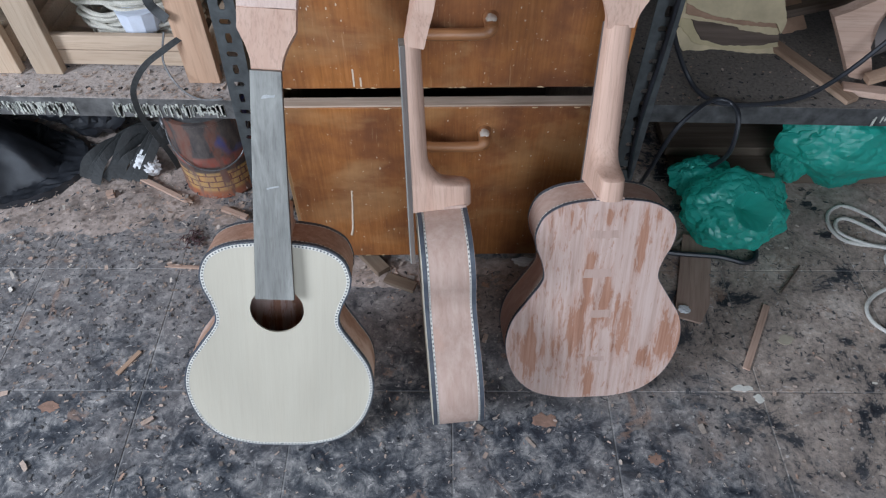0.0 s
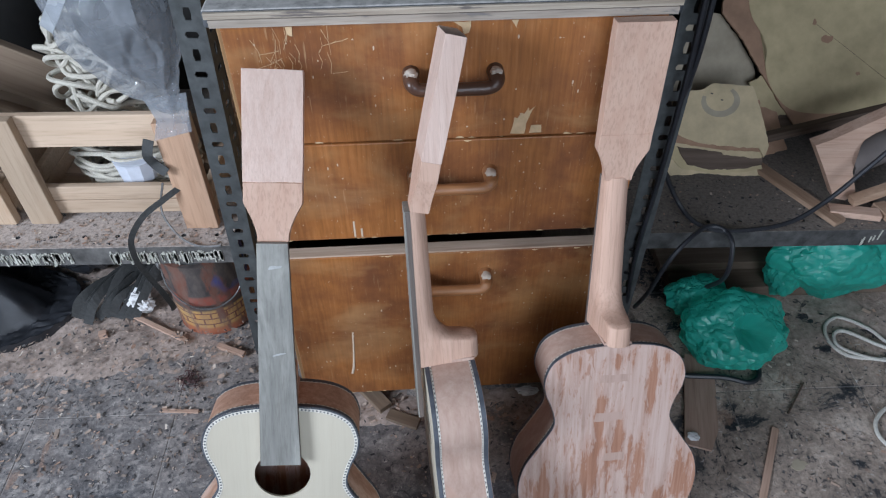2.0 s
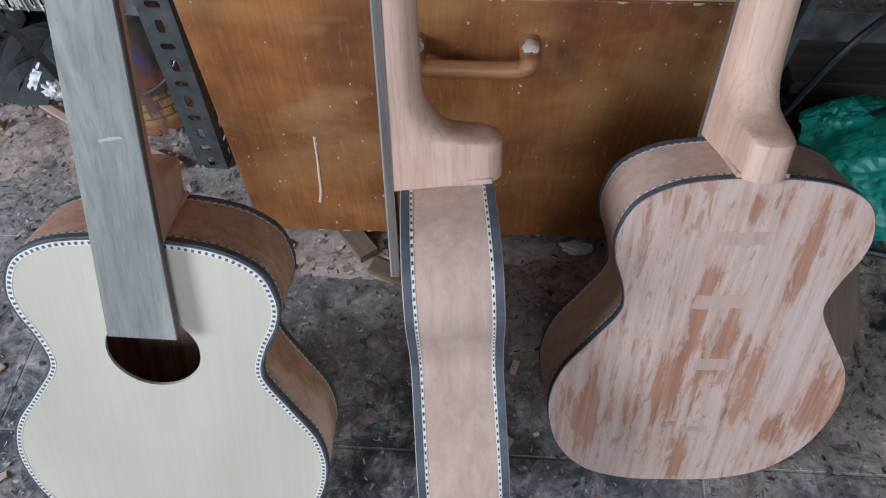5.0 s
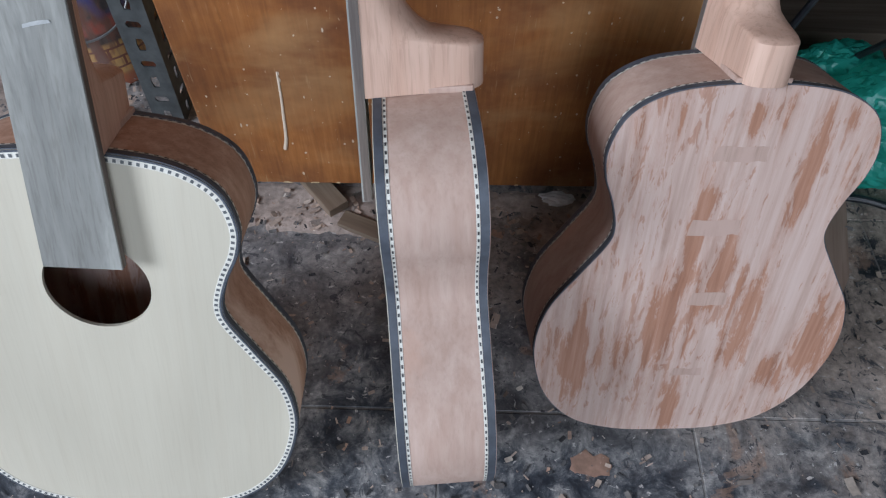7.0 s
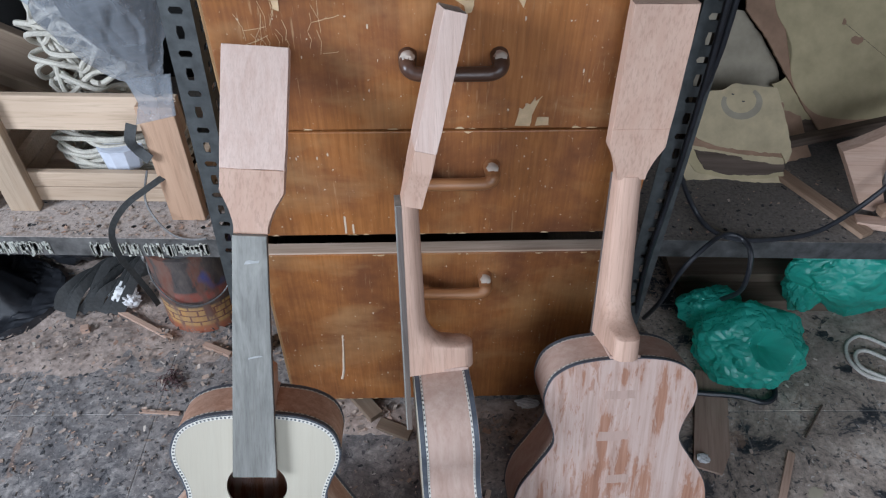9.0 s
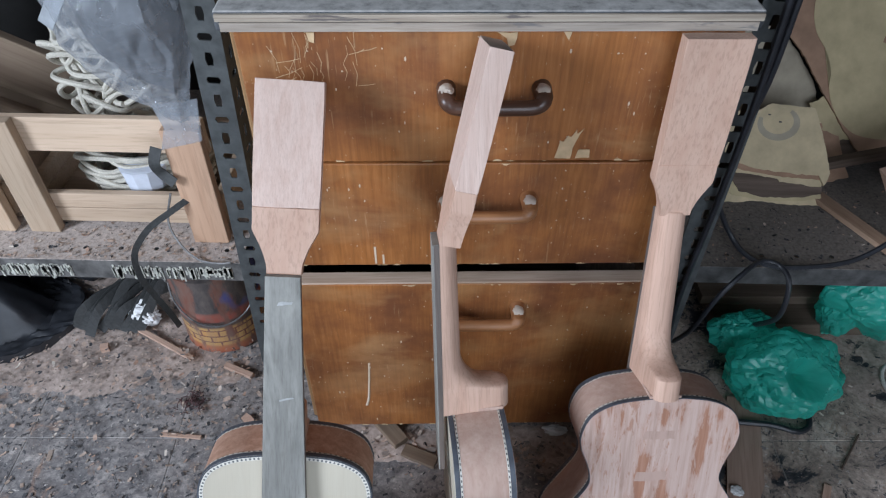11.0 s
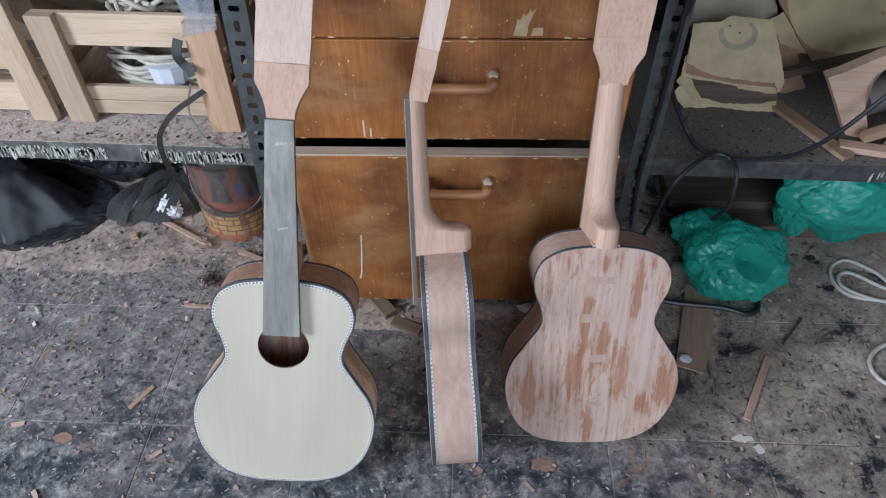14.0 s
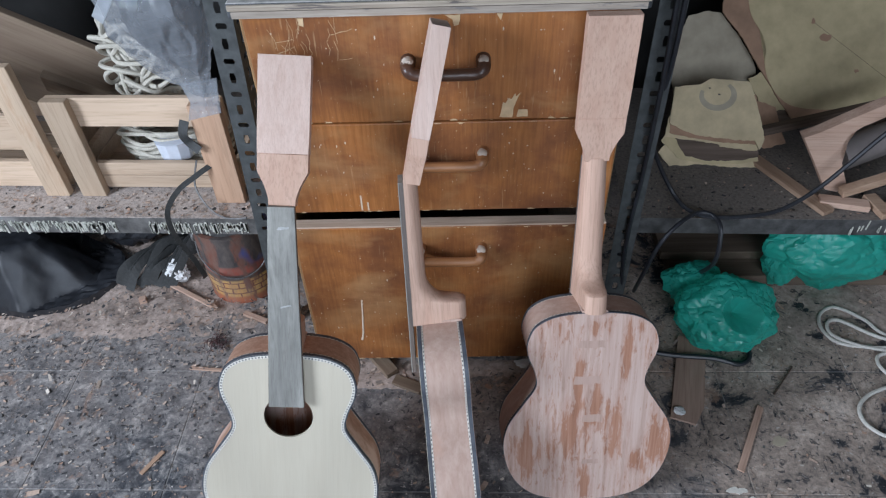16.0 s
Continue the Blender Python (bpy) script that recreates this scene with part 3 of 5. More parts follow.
# ---- cabinet of drawers ----
cabinet = thing("drawer_cabinet", pose(-0.003, 0.008, 0, 0, 0, 2.43), "old orange-brown veneered wooden cabinet with three drawers", "cabinet")
for x0, x1 in ((-0.258, -0.242), (0.250, 0.266)):
    part("side_panel", box(x0, x1, 0.034, 0.47, 0.004, 0.7155, 0.002), M_carcass, cabinet)
part("back_panel", box(-0.2415, 0.2495, 0.46, 0.469, 0.004, 0.7155), M_carcass, cabinet)
part("bottom_panel", box(-0.2415, 0.2495, 0.034, 0.459, 0.031, 0.042), M_carcass, cabinet)
b = box(-0.263, 0.272, 0.008, 0.48, 0.7165, 0.737, 0.003)
part("top_board", b, M_top, cabinet, "dusty paint-spattered grey top board")
b = bmesh.new()
box(-0.260, 0.269, 0.004, 0.0075, 0.7285, 0.7355, bm=b)
part("edge_strip", b, M_ply, cabinet, "splintered plywood edge strip")
b = bmesh.new()
box(-0.256, 0.265, 0.003, 0.0075, 0.7190, 0.7278, bm=b)
part("edge_strip", b, M_strip, cabinet, "grey painted edge strip with chips")
part("plinth", box(-0.25, 0.258, 0.06, 0.46, 0.0, 0.03), M_darkveneer, cabinet)


def handle(parent, z, material, x0=-0.038, x1=0.062, reach=0.028):
    """A turned wooden bow handle with two feet; dust lies on its ends."""
    h = 0.007
    pts = catmull([(x0, 0.0, z + h), (x0, -reach * 0.75, z + h), (x0 + 0.003, -reach * 0.98, z + h * 0.55), (x0 + 0.010, -reach, z + 0.0005), (x0 + 0.026, -reach, z - 0.0005), (x1 - 0.026, -reach, z - 0.0005),
                   (x1 - 0.010, -reach, z + 0.0005), (x1 - 0.003, -reach * 0.98, z + h * 0.55), (x1, -reach * 0.75, z + h), (x1, 0.0, z + h)], 8)
    ob = part("handle", tube(pts, 0.0082, 12, radius=lambda s: 1.28 - 0.30 * min(1, 4 * min(s, 1 - s))), material, parent, smooth=True)
    for x in (x0, x1):
        c = crumple((x, -reach * 0.55, z + h + 0.0068), (0.0078, 0.0105, 0.0042), 3, 0.25, 2.0, 3 + x * 20)
        part("dust_cap", c, M_dust, ob, "pale caked dust", True)
    return ob


def drawer(z0, z1, y, label, x0=-0.2475, x1=0.2585):
    d = part("drawer", box(x0, x1, y, y + 0.019, z0, z1, 0.0016), M_veneer, cabinet, label)
    return d


d1 = drawer(0.5575, 0.7155, 0.012, "scratched top drawer with chipped veneer")
d2 = drawer(0.391, 0.5545, 0.012, "orange-brown middle drawer")
d3 = drawer(0.028, 0.366, 0.0, "bottom drawer pulled slightly out", -0.243, 0.262)
part("front_edge", box(-0.242, 0.261, 0.0008, 0.020, 0.3665, 0.3695), M_veneer_edge, d3, "bare pale wood top edge")
for d, z0, z1, y in ((d1, 0.575, 0.68, 0.0315), (d2, 0.41, 0.535, 0.0315), (d3, 0.05, 0.335, 0.0195)):
    tb = bmesh.new()
    for x0, x1, ya, yb in ((-0.235, -0.225, y, 0.44), (0.235, 0.245, y, 0.44), (-0.2245, 0.2345, 0.43, 0.44)):
        box(x0, x1, ya, yb, z0, z1, bm=tb)
    box(-0.2245, 0.2345, y, 0.4295, z0, z0 + 0.006, bm=tb)
    part("tray", tb, M_darkveneer, d)
for d, z, y, mt in ((d1, 0.645, 0.012, M_handle_dark), (d2, 0.497, 0.012, M_handle), (d3, 0.315, 0.0, M_handle)):
    h = handle(d, z, mt)
    h.location.y = y
# bare chips in the veneer, scratches and a dried drip
chips = ([(0.096, 0.562), (0.114, 0.561), (0.115, 0.575), (0.119, 0.588), (0.125, 0.601), (0.118, 0.594), (0.117, 0.600), (0.112, 0.590), (0.108, 0.592), (0.104, 0.584), (0.100, 0.585)],
         [(0.120, 0.5615), (0.136, 0.562), (0.135, 0.573), (0.122, 0.573)],
         [(-0.176, 0.7143), (-0.168, 0.7143), (-0.169, 0.7028), (-0.174, 0.7048)],
         [(0.078, 0.7143), (0.096, 0.7143), (0.094, 0.7068), (0.084, 0.7048)],
         [(0.012, 0.7143), (0.032, 0.7143), (0.030, 0.7008), (0.024, 0.6988), (0.022, 0.7078)])
for k, c in enumerate(chips):
    part("chip", slab(jagged([(x - (0.010 if x > 0.09 else 0), z) for x, z in c], 0.006, 0.0012, k), 0.0112, 0.0121), M_chipped, d1, "bare chipped veneer")
b = tube(catmull([(-0.1495, 0, 0.196), (-0.151, 0, 0.165), (-0.1535, 0, 0.135), (-0.156, 0, 0.105), (-0.160, 0, 0.086)], 6), 0.0018, 6, flat=0.5, radius=lambda s: 0.7 + 0.7 * s)
part("dried_drip", b, M_drip, d3, "pale dried glue drip", True)
rnd = random.Random(4)
b = bmesh.new()
for k in range(26):
    x, z = rnd.uniform(-0.215, -0.12), rnd.uniform(0.650, 0.70)
    a, l = rnd.uniform(1.2, 1.9) if k % 4 else rnd.uniform(0.1, 0.4), rnd.uniform(0.012, 0.036)
    tube([(x, 0.0119, z), (x + l * math.cos(a) * 0.5 + 0.003, 0.0118, z + l * math.sin(a) * 0.5), (x + l * math.cos(a), 0.0119, min(0.714, z + l * math.sin(a)))], 0.00028, 4, bm=b)
part("scratches", b, M_chipped, d1, "fine pale scratches")["kind"] = "stuff"
for d, y, z0, z1, n in ((d2, 0.012, 0.395, 0.55, 60), (d3, 0.0, 0.04, 0.36, 130), (d1, 0.012, 0.562, 0.71, 50)):
    b = bmesh.new()
    for k in range(n):
        x, z, r = rnd.uniform(-0.23, 0.25), rnd.uniform(z0, z1), rnd.uniform(0.0004, 0.0013)
        h = r * rnd.choice((1, 1, 1, 1.5, 2.5))
        vs = [b.verts.new((x + r * math.cos(q) * rnd.uniform(0.7, 1.2), y - 0.0003, z + h * math.sin(q))) for q in (0, 1, 2.1, 3.1, 4.2, 5.2)]
        b.faces.new(vs)
    for x, l in ((-0.128, 0.03), (-0.118, 0.016)):
        if d is d2:
            box(x, x + 0.0025, y - 0.0004, y, 0.394, 0.394 + l, bm=b)
    part("paint_specks", b, M_drip, d, "pale specks of glue")["kind"] = "stuff"


rnd = random.Random(17)
for d, y, z, n in ((d1, 0.012, 0.5577, 9), (d2, 0.012, 0.3912, 13), (d2, 0.012, 0.5542, 6), (d3, 0.0, 0.3655, 12), (d3, 0.0, 0.0285, 10)):
    b = bmesh.new()
    for k in range(n):
        x, w, h = rnd.uniform(-0.235, 0.245), rnd.uniform(0.002, 0.014), rnd.uniform(0.0006, 0.0032)
        up = 1 if z in (0.5577, 0.3912, 0.0285) else -1
        q = [(x, z), (x + w, z), (x + w * rnd.uniform(0.6, 0.95), z + up * h * rnd.uniform(0.4, 1)), (x + w * 0.5, z + up * h), (x + w * rnd.uniform(0.05, 0.3), z + up * h * rnd.uniform(0.4, 1))]
        b.faces.new([b.verts.new((px, y - 0.0004, pz)) for px, pz in q])
    part("worn_edge", b, M_chipped, d, "pale worn edge")["kind"] = "stuff"


# ---- the three unfinished instruments ----
HALF = catmull([(0, 0, 0), (0.045, 0, 0.0022), (0.088, 0, 0.017), (0.118, 0, 0.052), (0.1310, 0, 0.102), (0.1245, 0, 0.145), (0.1035, 0, 0.180), (0.0855, 0, 0.208),
                (0.0815, 0, 0.224), (0.0865, 0, 0.246), (0.0950, 0, 0.268), (0.0965, 0, 0.290), (0.0860, 0, 0.315), (0.061, 0, 0.3305), (0.028, 0, 0.3365), (0, 0, 0.337)], 6)
OUT = [(p.x, p.z) for p in HALF] + [(-p.x, p.z) for p in HALF[-2:0:-1]]


def inset(d):
    n, res = len(OUT), []
    for i in range(n):
        a, c = Vector(OUT[i - 1]), Vector(OUT[(i + 1) % n])
        t = (c - a).normalized()
        res.append((OUT[i][0] - t.y * d, OUT[i][1] + t.x * d))
    return res


DEEP = 0.0740


def depth(z):
    return DEEP - 0.021 * z


def along(outline, step):
    """Even stations (point, direction) round a closed outline."""
    res, carry = [], 0.0
    for a, c in zip(outline, outline[1:] + outline[:1]):
        a, c = Vector(a), Vector(c)
        l = (c - a).length
        if l < 1e-9:
            continue
        while carry < l:
            res.append((a + (c - a) * (carry / l), (c - a) / l))
            carry += step
        carry -= l
    return res


def dashes(outline, step, length, width, place):
    """Small inlay tiles round an outline; place lays (x, z, out) into space."""
    b = bmesh.new()
    for p, t in along(outline, step):
        o = Vector((t.y, -t.x))
        vs = []
        for s, w in ((-0.5, 0), (0.5, 0), (0.5, 1), (-0.5, 1)):
            q = p + t * (s * length)
            vs.append(b.verts.new(place(q, o, w * width)))
        b.faces.new(vs)
    return b


def ring_band(outline_in, outline_out, y0, y1):
    """A band between two closed outlines, from depth y0 to y1 (numbers or functions of z)."""
    f0 = y0 if callable(y0) else (lambda z: y0)
    f1 = y1 if callable(y1) else (lambda z: y1)
    b = bmesh.new()
    rings = [[b.verts.new((x, f(z), z)) for x, z in o] for o, f in ((outline_in, f0), (outline_out, f0), (outline_out, f1), (outline_in, f1))]
    n = len(outline_in)
    for k in range(4):
        r, q = rings[k], rings[(k + 1) % 4]
        for i in range(n):
            b.faces.new((r[i], r[(i + 1) % n], q[(i + 1) % n], q[i]))
    return b


NUT, END, BODY_TOP = 0.5535, 0.2605, 0.337


def guitar(m, label, side_material, back_material, neck_material, face_rope, head=0.204, head_material=None, thick=0.0165):
    g = thing("unfinished_guitar", m, label, "guitar", "unfinished guitars")
    # soundboard with its hole
    b = bmesh.new()
    hole = [(0.0352 * math.cos(2 * math.pi * k / 40), 0.2365 + 0.0352 * math.sin(2 * math.pi * k / 40)) for k in range(40)]
    o_in = inset(0.0002)
    for y in (0.0, 0.0028):
        edges = []
        for loop in (o_in, hole):
            vs = [b.verts.new((x, y, z)) for x, z in loop]
            edges += [b.edges.new((vs[i], vs[(i + 1) % len(vs)])) for i in range(len(vs))]
        bmesh.ops.triangle_fill(b, edges=edges, use_beauty=True)
    b.verts.ensure_lookup_table()
    n0, n1 = len(o_in), len(hole)
    for start, n in ((0, n0), (n0, n1)):
        for i in range(n):
            a, c = start + i, start + (i + 1) % n
            b.faces.new((b.verts[a], b.verts[c], b.verts[c + n0 + n1], b.verts[a + n0 + n1]))
    part("soundboard", b, M_spruce, g, "pale spruce soundboard with a round hole")
    part("back", slab_varied(inset(0.0002), lambda z: depth(z) - 0.003, depth), back_material, g, "sanded reddish cedar back")
    part("sides", ring_band(inset(0.0025), OUT, 0.0030, lambda z: depth(z) - 0.0032), side_material, g, smooth=True)
    for name, ya, yb in (("front_binding", lambda z: 0.0006, lambda z: 0.0062), ("back_binding", lambda z: depth(z) - 0.0062, lambda z: depth(z) - 0.0006)):
        part(name, ring_band(inset(0.0001), inset(-0.0007), ya, yb), M_binding, g, "blue-black edge binding", True)
    for f, sgn in ((lambda z: 0.0064, 1), (lambda z: depth(z) - 0.0064, -1)):
        band = dashes(OUT, 0.0060, 0.0060, 0.0024, lambda q, o, w, f=f, sgn=sgn: (q.x + o.x * 0.0003, f(q.y) + sgn * w, q.y + o.y * 0.0003))
        pl = part("purfling", band, M_bone, g, "white and dark rope purfling")
        part("inlay_band", dashes(OUT, 0.0060, 0.0026, 0.0012, lambda q, o, w, f=f, sgn=sgn: (q.x + o.x * 0.0006, f(q.y) + sgn * (w + 0.0006), q.y + o.y * 0.0006)), M_ebony, pl)["kind"] = "stuff"
    if face_rope:
        part("edge_line", ring_band(inset(0.0016), inset(0.0002), -0.0004, 0.0004), M_binding, g)
        pl = part("face_purfling", ring_band(inset(0.0058), inset(0.0017), -0.0003, 0.0003), M_bone, g, "rope purfling round the soundboard")
        o2 = inset(0.0050)
        part("inlay_band", dashes(o2, 0.0046, 0.0021, 0.0024, lambda q, o, w: (q.x + o.x * w, -0.0006, q.y + o.y * w)), M_greyline, pl)["kind"] = "stuff"
    if not face_rope:
        for x0, x1, z0, z1 in ((-0.018, 0.022, 0.280, 0.292), (-0.014, 0.026, 0.218, 0.232), (-0.022, 0.010, 0.150, 0.162), (-0.020, 0.008, 0.070, 0.079)):
            q = jagged([(x0, z0), (x1, z0), (x1 - 0.002, z1), (x0 + 0.001, z1)], 0.006, 0.0012, int(z0 * 1000))
            part("glue_patch", slab_varied(q, lambda z: depth(z) - 0.0002, lambda z: depth(z) + 0.00012), M_gluepatch, g, "pale rubbed rectangle")
    # fingerboard, standing off the soundboard towards its end
    def fb_y(z):
        return -0.0062 - 0.0068 * (NUT - z) / (NUT - END)
    def fb_w(z):
        return 0.0172 + 0.0075 * (NUT - z) / (NUT - END)
    rings = []
    for z in (END, END + 0.05, BODY_TOP, 0.45, NUT):
        w, y = fb_w(z), fb_y(z)
        rings.append([(-w, y + 0.0068, z), (w, y + 0.0068, z), (w, y + 0.0004, z), (w - 0.0004, y, z), (-w + 0.0004, y, z), (-w, y + 0.0004, z)])
    fb = part("fingerboard", loft(rings), M_fb, g, "blank grey fingerboard without frets")
    rings = [[(-fb_w(z) - 0.0003, fb_y(z) + 0.0066, z), (fb_w(z) + 0.0003, fb_y(z) + 0.0066, z), (fb_w(z) + 0.0003, fb_y(z) + 0.0012, z), (-fb_w(z) - 0.0003, fb_y(z) + 0.0012, z)] for z in (END + 0.0004, 0.4, NUT - 0.0004)]
    part("fingerboard_side", loft(rings), M_fbside, fb)
    part("glue_mark", slab(jagged([(-0.006, 0.5225), (0.009, 0.5245), (0.010, 0.5275), (-0.004, 0.5262)], 0.004, 0.0008, 3), fb_y(0.525) - 0.0003, fb_y(0.525) + 0.0003), M_faint, fb)
    part("glue_mark", slab(jagged([(-0.004, 0.4125), (0.011, 0.4165), (0.010, 0.4180), (-0.004, 0.4145)], 0.004, 0.0006, 5), fb_y(0.415) - 0.0003, fb_y(0.415) + 0.0003), M_faint, fb)
    # neck and heel
    rings = []
    for z in [BODY_TOP + 0.0005, 0.343, 0.350, 0.358, 0.3655, 0.3675, 0.3688, 0.3696] + [0.370 + 0.042 * k / 12 for k in range(13)] + [0.43, 0.45, 0.475, 0.50, 0.53, NUT]:
        t = min(1, max(0, (0.412 - z) / 0.042))
        back = 0.0195 + (DEEP - 0.035) * (1 - math.sqrt(1 - t * t))
        if z < 0.370:
            back = DEEP - 0.0155 * max(0, (z - 0.3655) / 0.0045) ** 2
        w, y0 = fb_w(z) - 0.0002, fb_y(z) + 0.0069
        s = min(1, max(0, (back - 0.0195) / (DEEP - 0.0185)))
        rr = (back - y0) * (1 - s) + 0.0150 * s
        wk = w * (1 - 0.24 * s)
        rings.append([(w, y0, z)] + [(wk * math.copysign(abs(math.cos(a)) ** 0.8, math.cos(a)), back - rr + rr * math.sin(a) ** 0.9, z) for a in [math.pi * k / 16 for k in range(17)]] + [(-w, y0, z)])
    part("neck", loft(rings), neck_material, g, "rough-shaped cedar neck with a rounded heel", True)
    part("heel_cap", box(-0.0190, 0.0190, 0.004, DEEP - 0.008, BODY_TOP - 0.0006, BODY_TOP + 0.0042, 0.001), M_cedar_pale, g)
    # headstock, leaning back by fifteen degrees
    hm = Matrix.Translation((0, 0.0007, NUT)) @ pose(0, 0, 0, -15)
    prof = catmull([(0.0172, 0, 0.0), (0.0180, 0, 0.010), (0.0235, 0, 0.026), (0.0318, 0, 0.042), (0.0325, 0, 0.047)], 5) + [Vector((0.0328, 0, 0.066))]
    lower = [(p.x, p.z) for p in prof] + [(-p.x, p.z) for p in prof[::-1]]
    lb = slab(lower, 0.0, thick)
    bmesh.ops.bevel(lb, geom=[e for e in lb.edges if abs(e.verts[0].co.y - e.verts[1].co.y) < 1e-6], offset=0.0008, segments=1, affect="EDGES")
    lb.transform(hm)
    hs = part("headstock", lb, neck_material, g, "blank cedar headstock without tuner holes")
    ub = slab(jagged([(-0.0328, 0.0662), (0.0328, 0.0662), (0.0335, head), (-0.0335, head)], 0.02, 0.0004, 2), -0.0004, thick + 0.0003)
    bmesh.ops.bevel(ub, geom=[e for e in ub.edges if abs(e.verts[0].co.y - e.verts[1].co.y) < 1e-6], offset=0.0009, segments=1, affect="EDGES")
    ub.transform(hm)
    part("headstock_blank", ub, head_material or M_head, hs, "rough-sawn pale headstock face")
    return g


def slab_varied(outline, f0, f1):
    return loft([[Vector((x, f0(z), z)) for x, z in outline], [Vector((x, f1(z), z)) for x, z in outline]])


m1 = instrument_pose((-0.2298, -0.3653, 0.0290), 23.36, 3.3, 5.26)
m3 = instrument_pose((0.2245, -0.2035, 0.0010), 20.55, -0.79, 4.6) @ pose(0, 0, 0, 0, 0, 180)
m2 = instrument_pose((-0.0163, -0.2600, 0.0127), 17.8, -3.2, 6.6) @ pose(0, 0, 0, 0, 0, -90)
guitar(m1, "unvarnished small guitar with a pale spruce soundboard facing out", M_cedar, M_cedar_sanded, M_neck, True, 0.190)
guitar(m2, "unvarnished small guitar turned sideways against the cabinet", M_cedar_pale, M_cedar_sanded, M_neck, False, thick=0.0225)
guitar(m3, "unvarnished small guitar with its sanded back facing out", M_cedar_pale, M_cedar_sanded, M_neck, False, 0.204, M_neck)


# ---- steel racks ----
def slotted(width, height, pitch, slot, thick=0.002, start=0.02):
    """A strip in x, z with alternating oblong slots cut through it."""
    b = bmesh.new()
    n = int(height / pitch)
    for i in range(n):
        z0, z1, zc = i * pitch, (i + 1) * pitch, (i + 0.5) * pitch
        w, h = slot if i % 2 else (slot[1] * 1.1, slot[0] * 0.95)
        outer = [(0, z0), (width / 2, z0), (width, z0), (width, zc), (width, z1), (width / 2, z1), (0, z1), (0, zc)]
        c = width / 2
        inner = [(c - w * 0.36, zc - h / 2), (c, zc - h / 2), (c + w * 0.36, zc - h / 2), (c + w / 2, zc), (c + w * 0.36, zc + h / 2), (c, zc + h / 2), (c - w * 0.36, zc + h / 2), (c - w / 2, zc)]
        vo = [[b.verts.new((x, y, z)) for x, z in outer] for y in (0, thick)]
        vi = [[b.verts.new((x, y, z)) for x, z in inner] for y in (0, thick)]
        for k in range(8):
            j = (k + 1) % 8
            b.faces.new((vo[0][k], vo[0][j], vi[0][j], vi[0][k]))
            b.faces.new((vo[1][k], vi[1][k], vi[1][j], vo[1][j]))
            b.faces.new((vi[0][k], vi[0][j], vi[1][j], vi[1][k]))
            if k in (2, 3, 6, 7):
                b.faces.new((vo[0][k], vo[1][k], vo[1][j], vo[0][j]))
    bmesh.ops.remove_doubles(b, verts=b.verts, dist=1e-5)
    return b


def post(parent, m, flip):
    """An angle post: a slotted front flange and one that runs back."""
    p = part("post", slotted(0.039, 1.12, 0.028, (0.018, 0.009)), M_steel, parent, "dark grey slotted angle post")
    p.matrix_local = m
    q = part("flange", slotted(0.039, 1.12, 0.028, (0.018, 0.009)), M_steel, p)
    q.matrix_local = pose(0.039 if flip else 0.002, 0.0022, 0, 0, 0, 90)
    return p


def shelf(parent, x0, x1, y0, y1, z, lip, material, lip_name):
    """A folded steel shelf: a plate with a row of bolt holes near its front, and a front lip."""
    b = bmesh.new()
    n = int((x1 - x0) / 0.0555)
    st = (x1 - x0) / n
    hy = 0.026
    for i in range(n):
        a, c = x0 + i * st, x0 + (i + 1) * st
        mx, my = (a + c) / 2, y0 + hy
        outer = [(a, y0), (mx, y0), (c, y0), (c, my), (c, y0 + 2 * hy), (mx, y0 + 2 * hy), (a, y0 + 2 * hy), (a, my)]
        inner = [(mx + 0.0042 * math.cos(q), my + 0.0042 * math.sin(q)) for q in [math.pi * (1.25 + k / 4) for k in range(8)]]
        vo = [[b.verts.new((x, y, zz)) for x, y in outer] for zz in (z, z - 0.002)]
        vi = [[b.verts.new((x, y, zz)) for x, y in inner] for zz in (z, z - 0.002)]
        for k in range(8):
            j = (k + 1) % 8
            b.faces.new((vo[0][k], vo[0][j], vi[0][j], vi[0][k]))
            b.faces.new((vo[1][k], vi[1][k], vi[1][j], vo[1][j]))
            b.faces.new((vi[0][k], vi[0][j], vi[1][j], vi[1][k]))
    bmesh.ops.remove_doubles(b, verts=b.verts, dist=1e-5)
    box(x0, x1, y0 + 2 * hy, y1, z - 0.002, z, bm=b)
    s = part("shelf", b, material, parent)
    part(lip_name, box(x0, x1, y0 - 0.003, y0, z - lip, z + 0.001, 0.0007), material, s)
    return s


rack_l = thing("steel_rack", pose(-0.8, 0.3, 0), "dusty grey slotted-angle steel rack with a perforated shelf", "rack", "steel racks")
inv = rack_l.matrix_world.inverted()
post(rack_l, inv @ pose(-0.3645, 0.113, 0, 0, 2.1, 0), True)
post(rack_l, inv @ pose(-1.46, 0.113, 0), False)
post(rack_l, inv @ pose(-0.345, 0.60, 0), True)
rs = shelf(rack_l, -0.665, 0.445, -0.180, 0.32, -0.016 + 0.300, 0.038, M_shelf, "front_lip")
# upper shelf out of view, added to shade the crates and wall below
shelf(rack_l, -0.665, 0.445, -0.180, 0.32, 0.98, 0.038, M_shelf, "front_lip")
rnd = random.Random(11)
b = bmesh.new()
for k in range(620):
    x = rnd.uniform(-0.66, 0.43)
    if noise.noise(Vector((x * 7, 0, 3))) < -0.12:
        continue
    l, w = rnd.uniform(0.006, 0.026), rnd.uniform(0.0012, 0.0042)
    z1 = 0.284 - rnd.uniform(0.008, 0.016)
    box(x, x + w, -0.1846, -0.1832, z1 - l, z1, bm=b, m=pose(0, 0, 0, 0, rnd.uniform(-1.5, 1.5) * 0.2, 0))
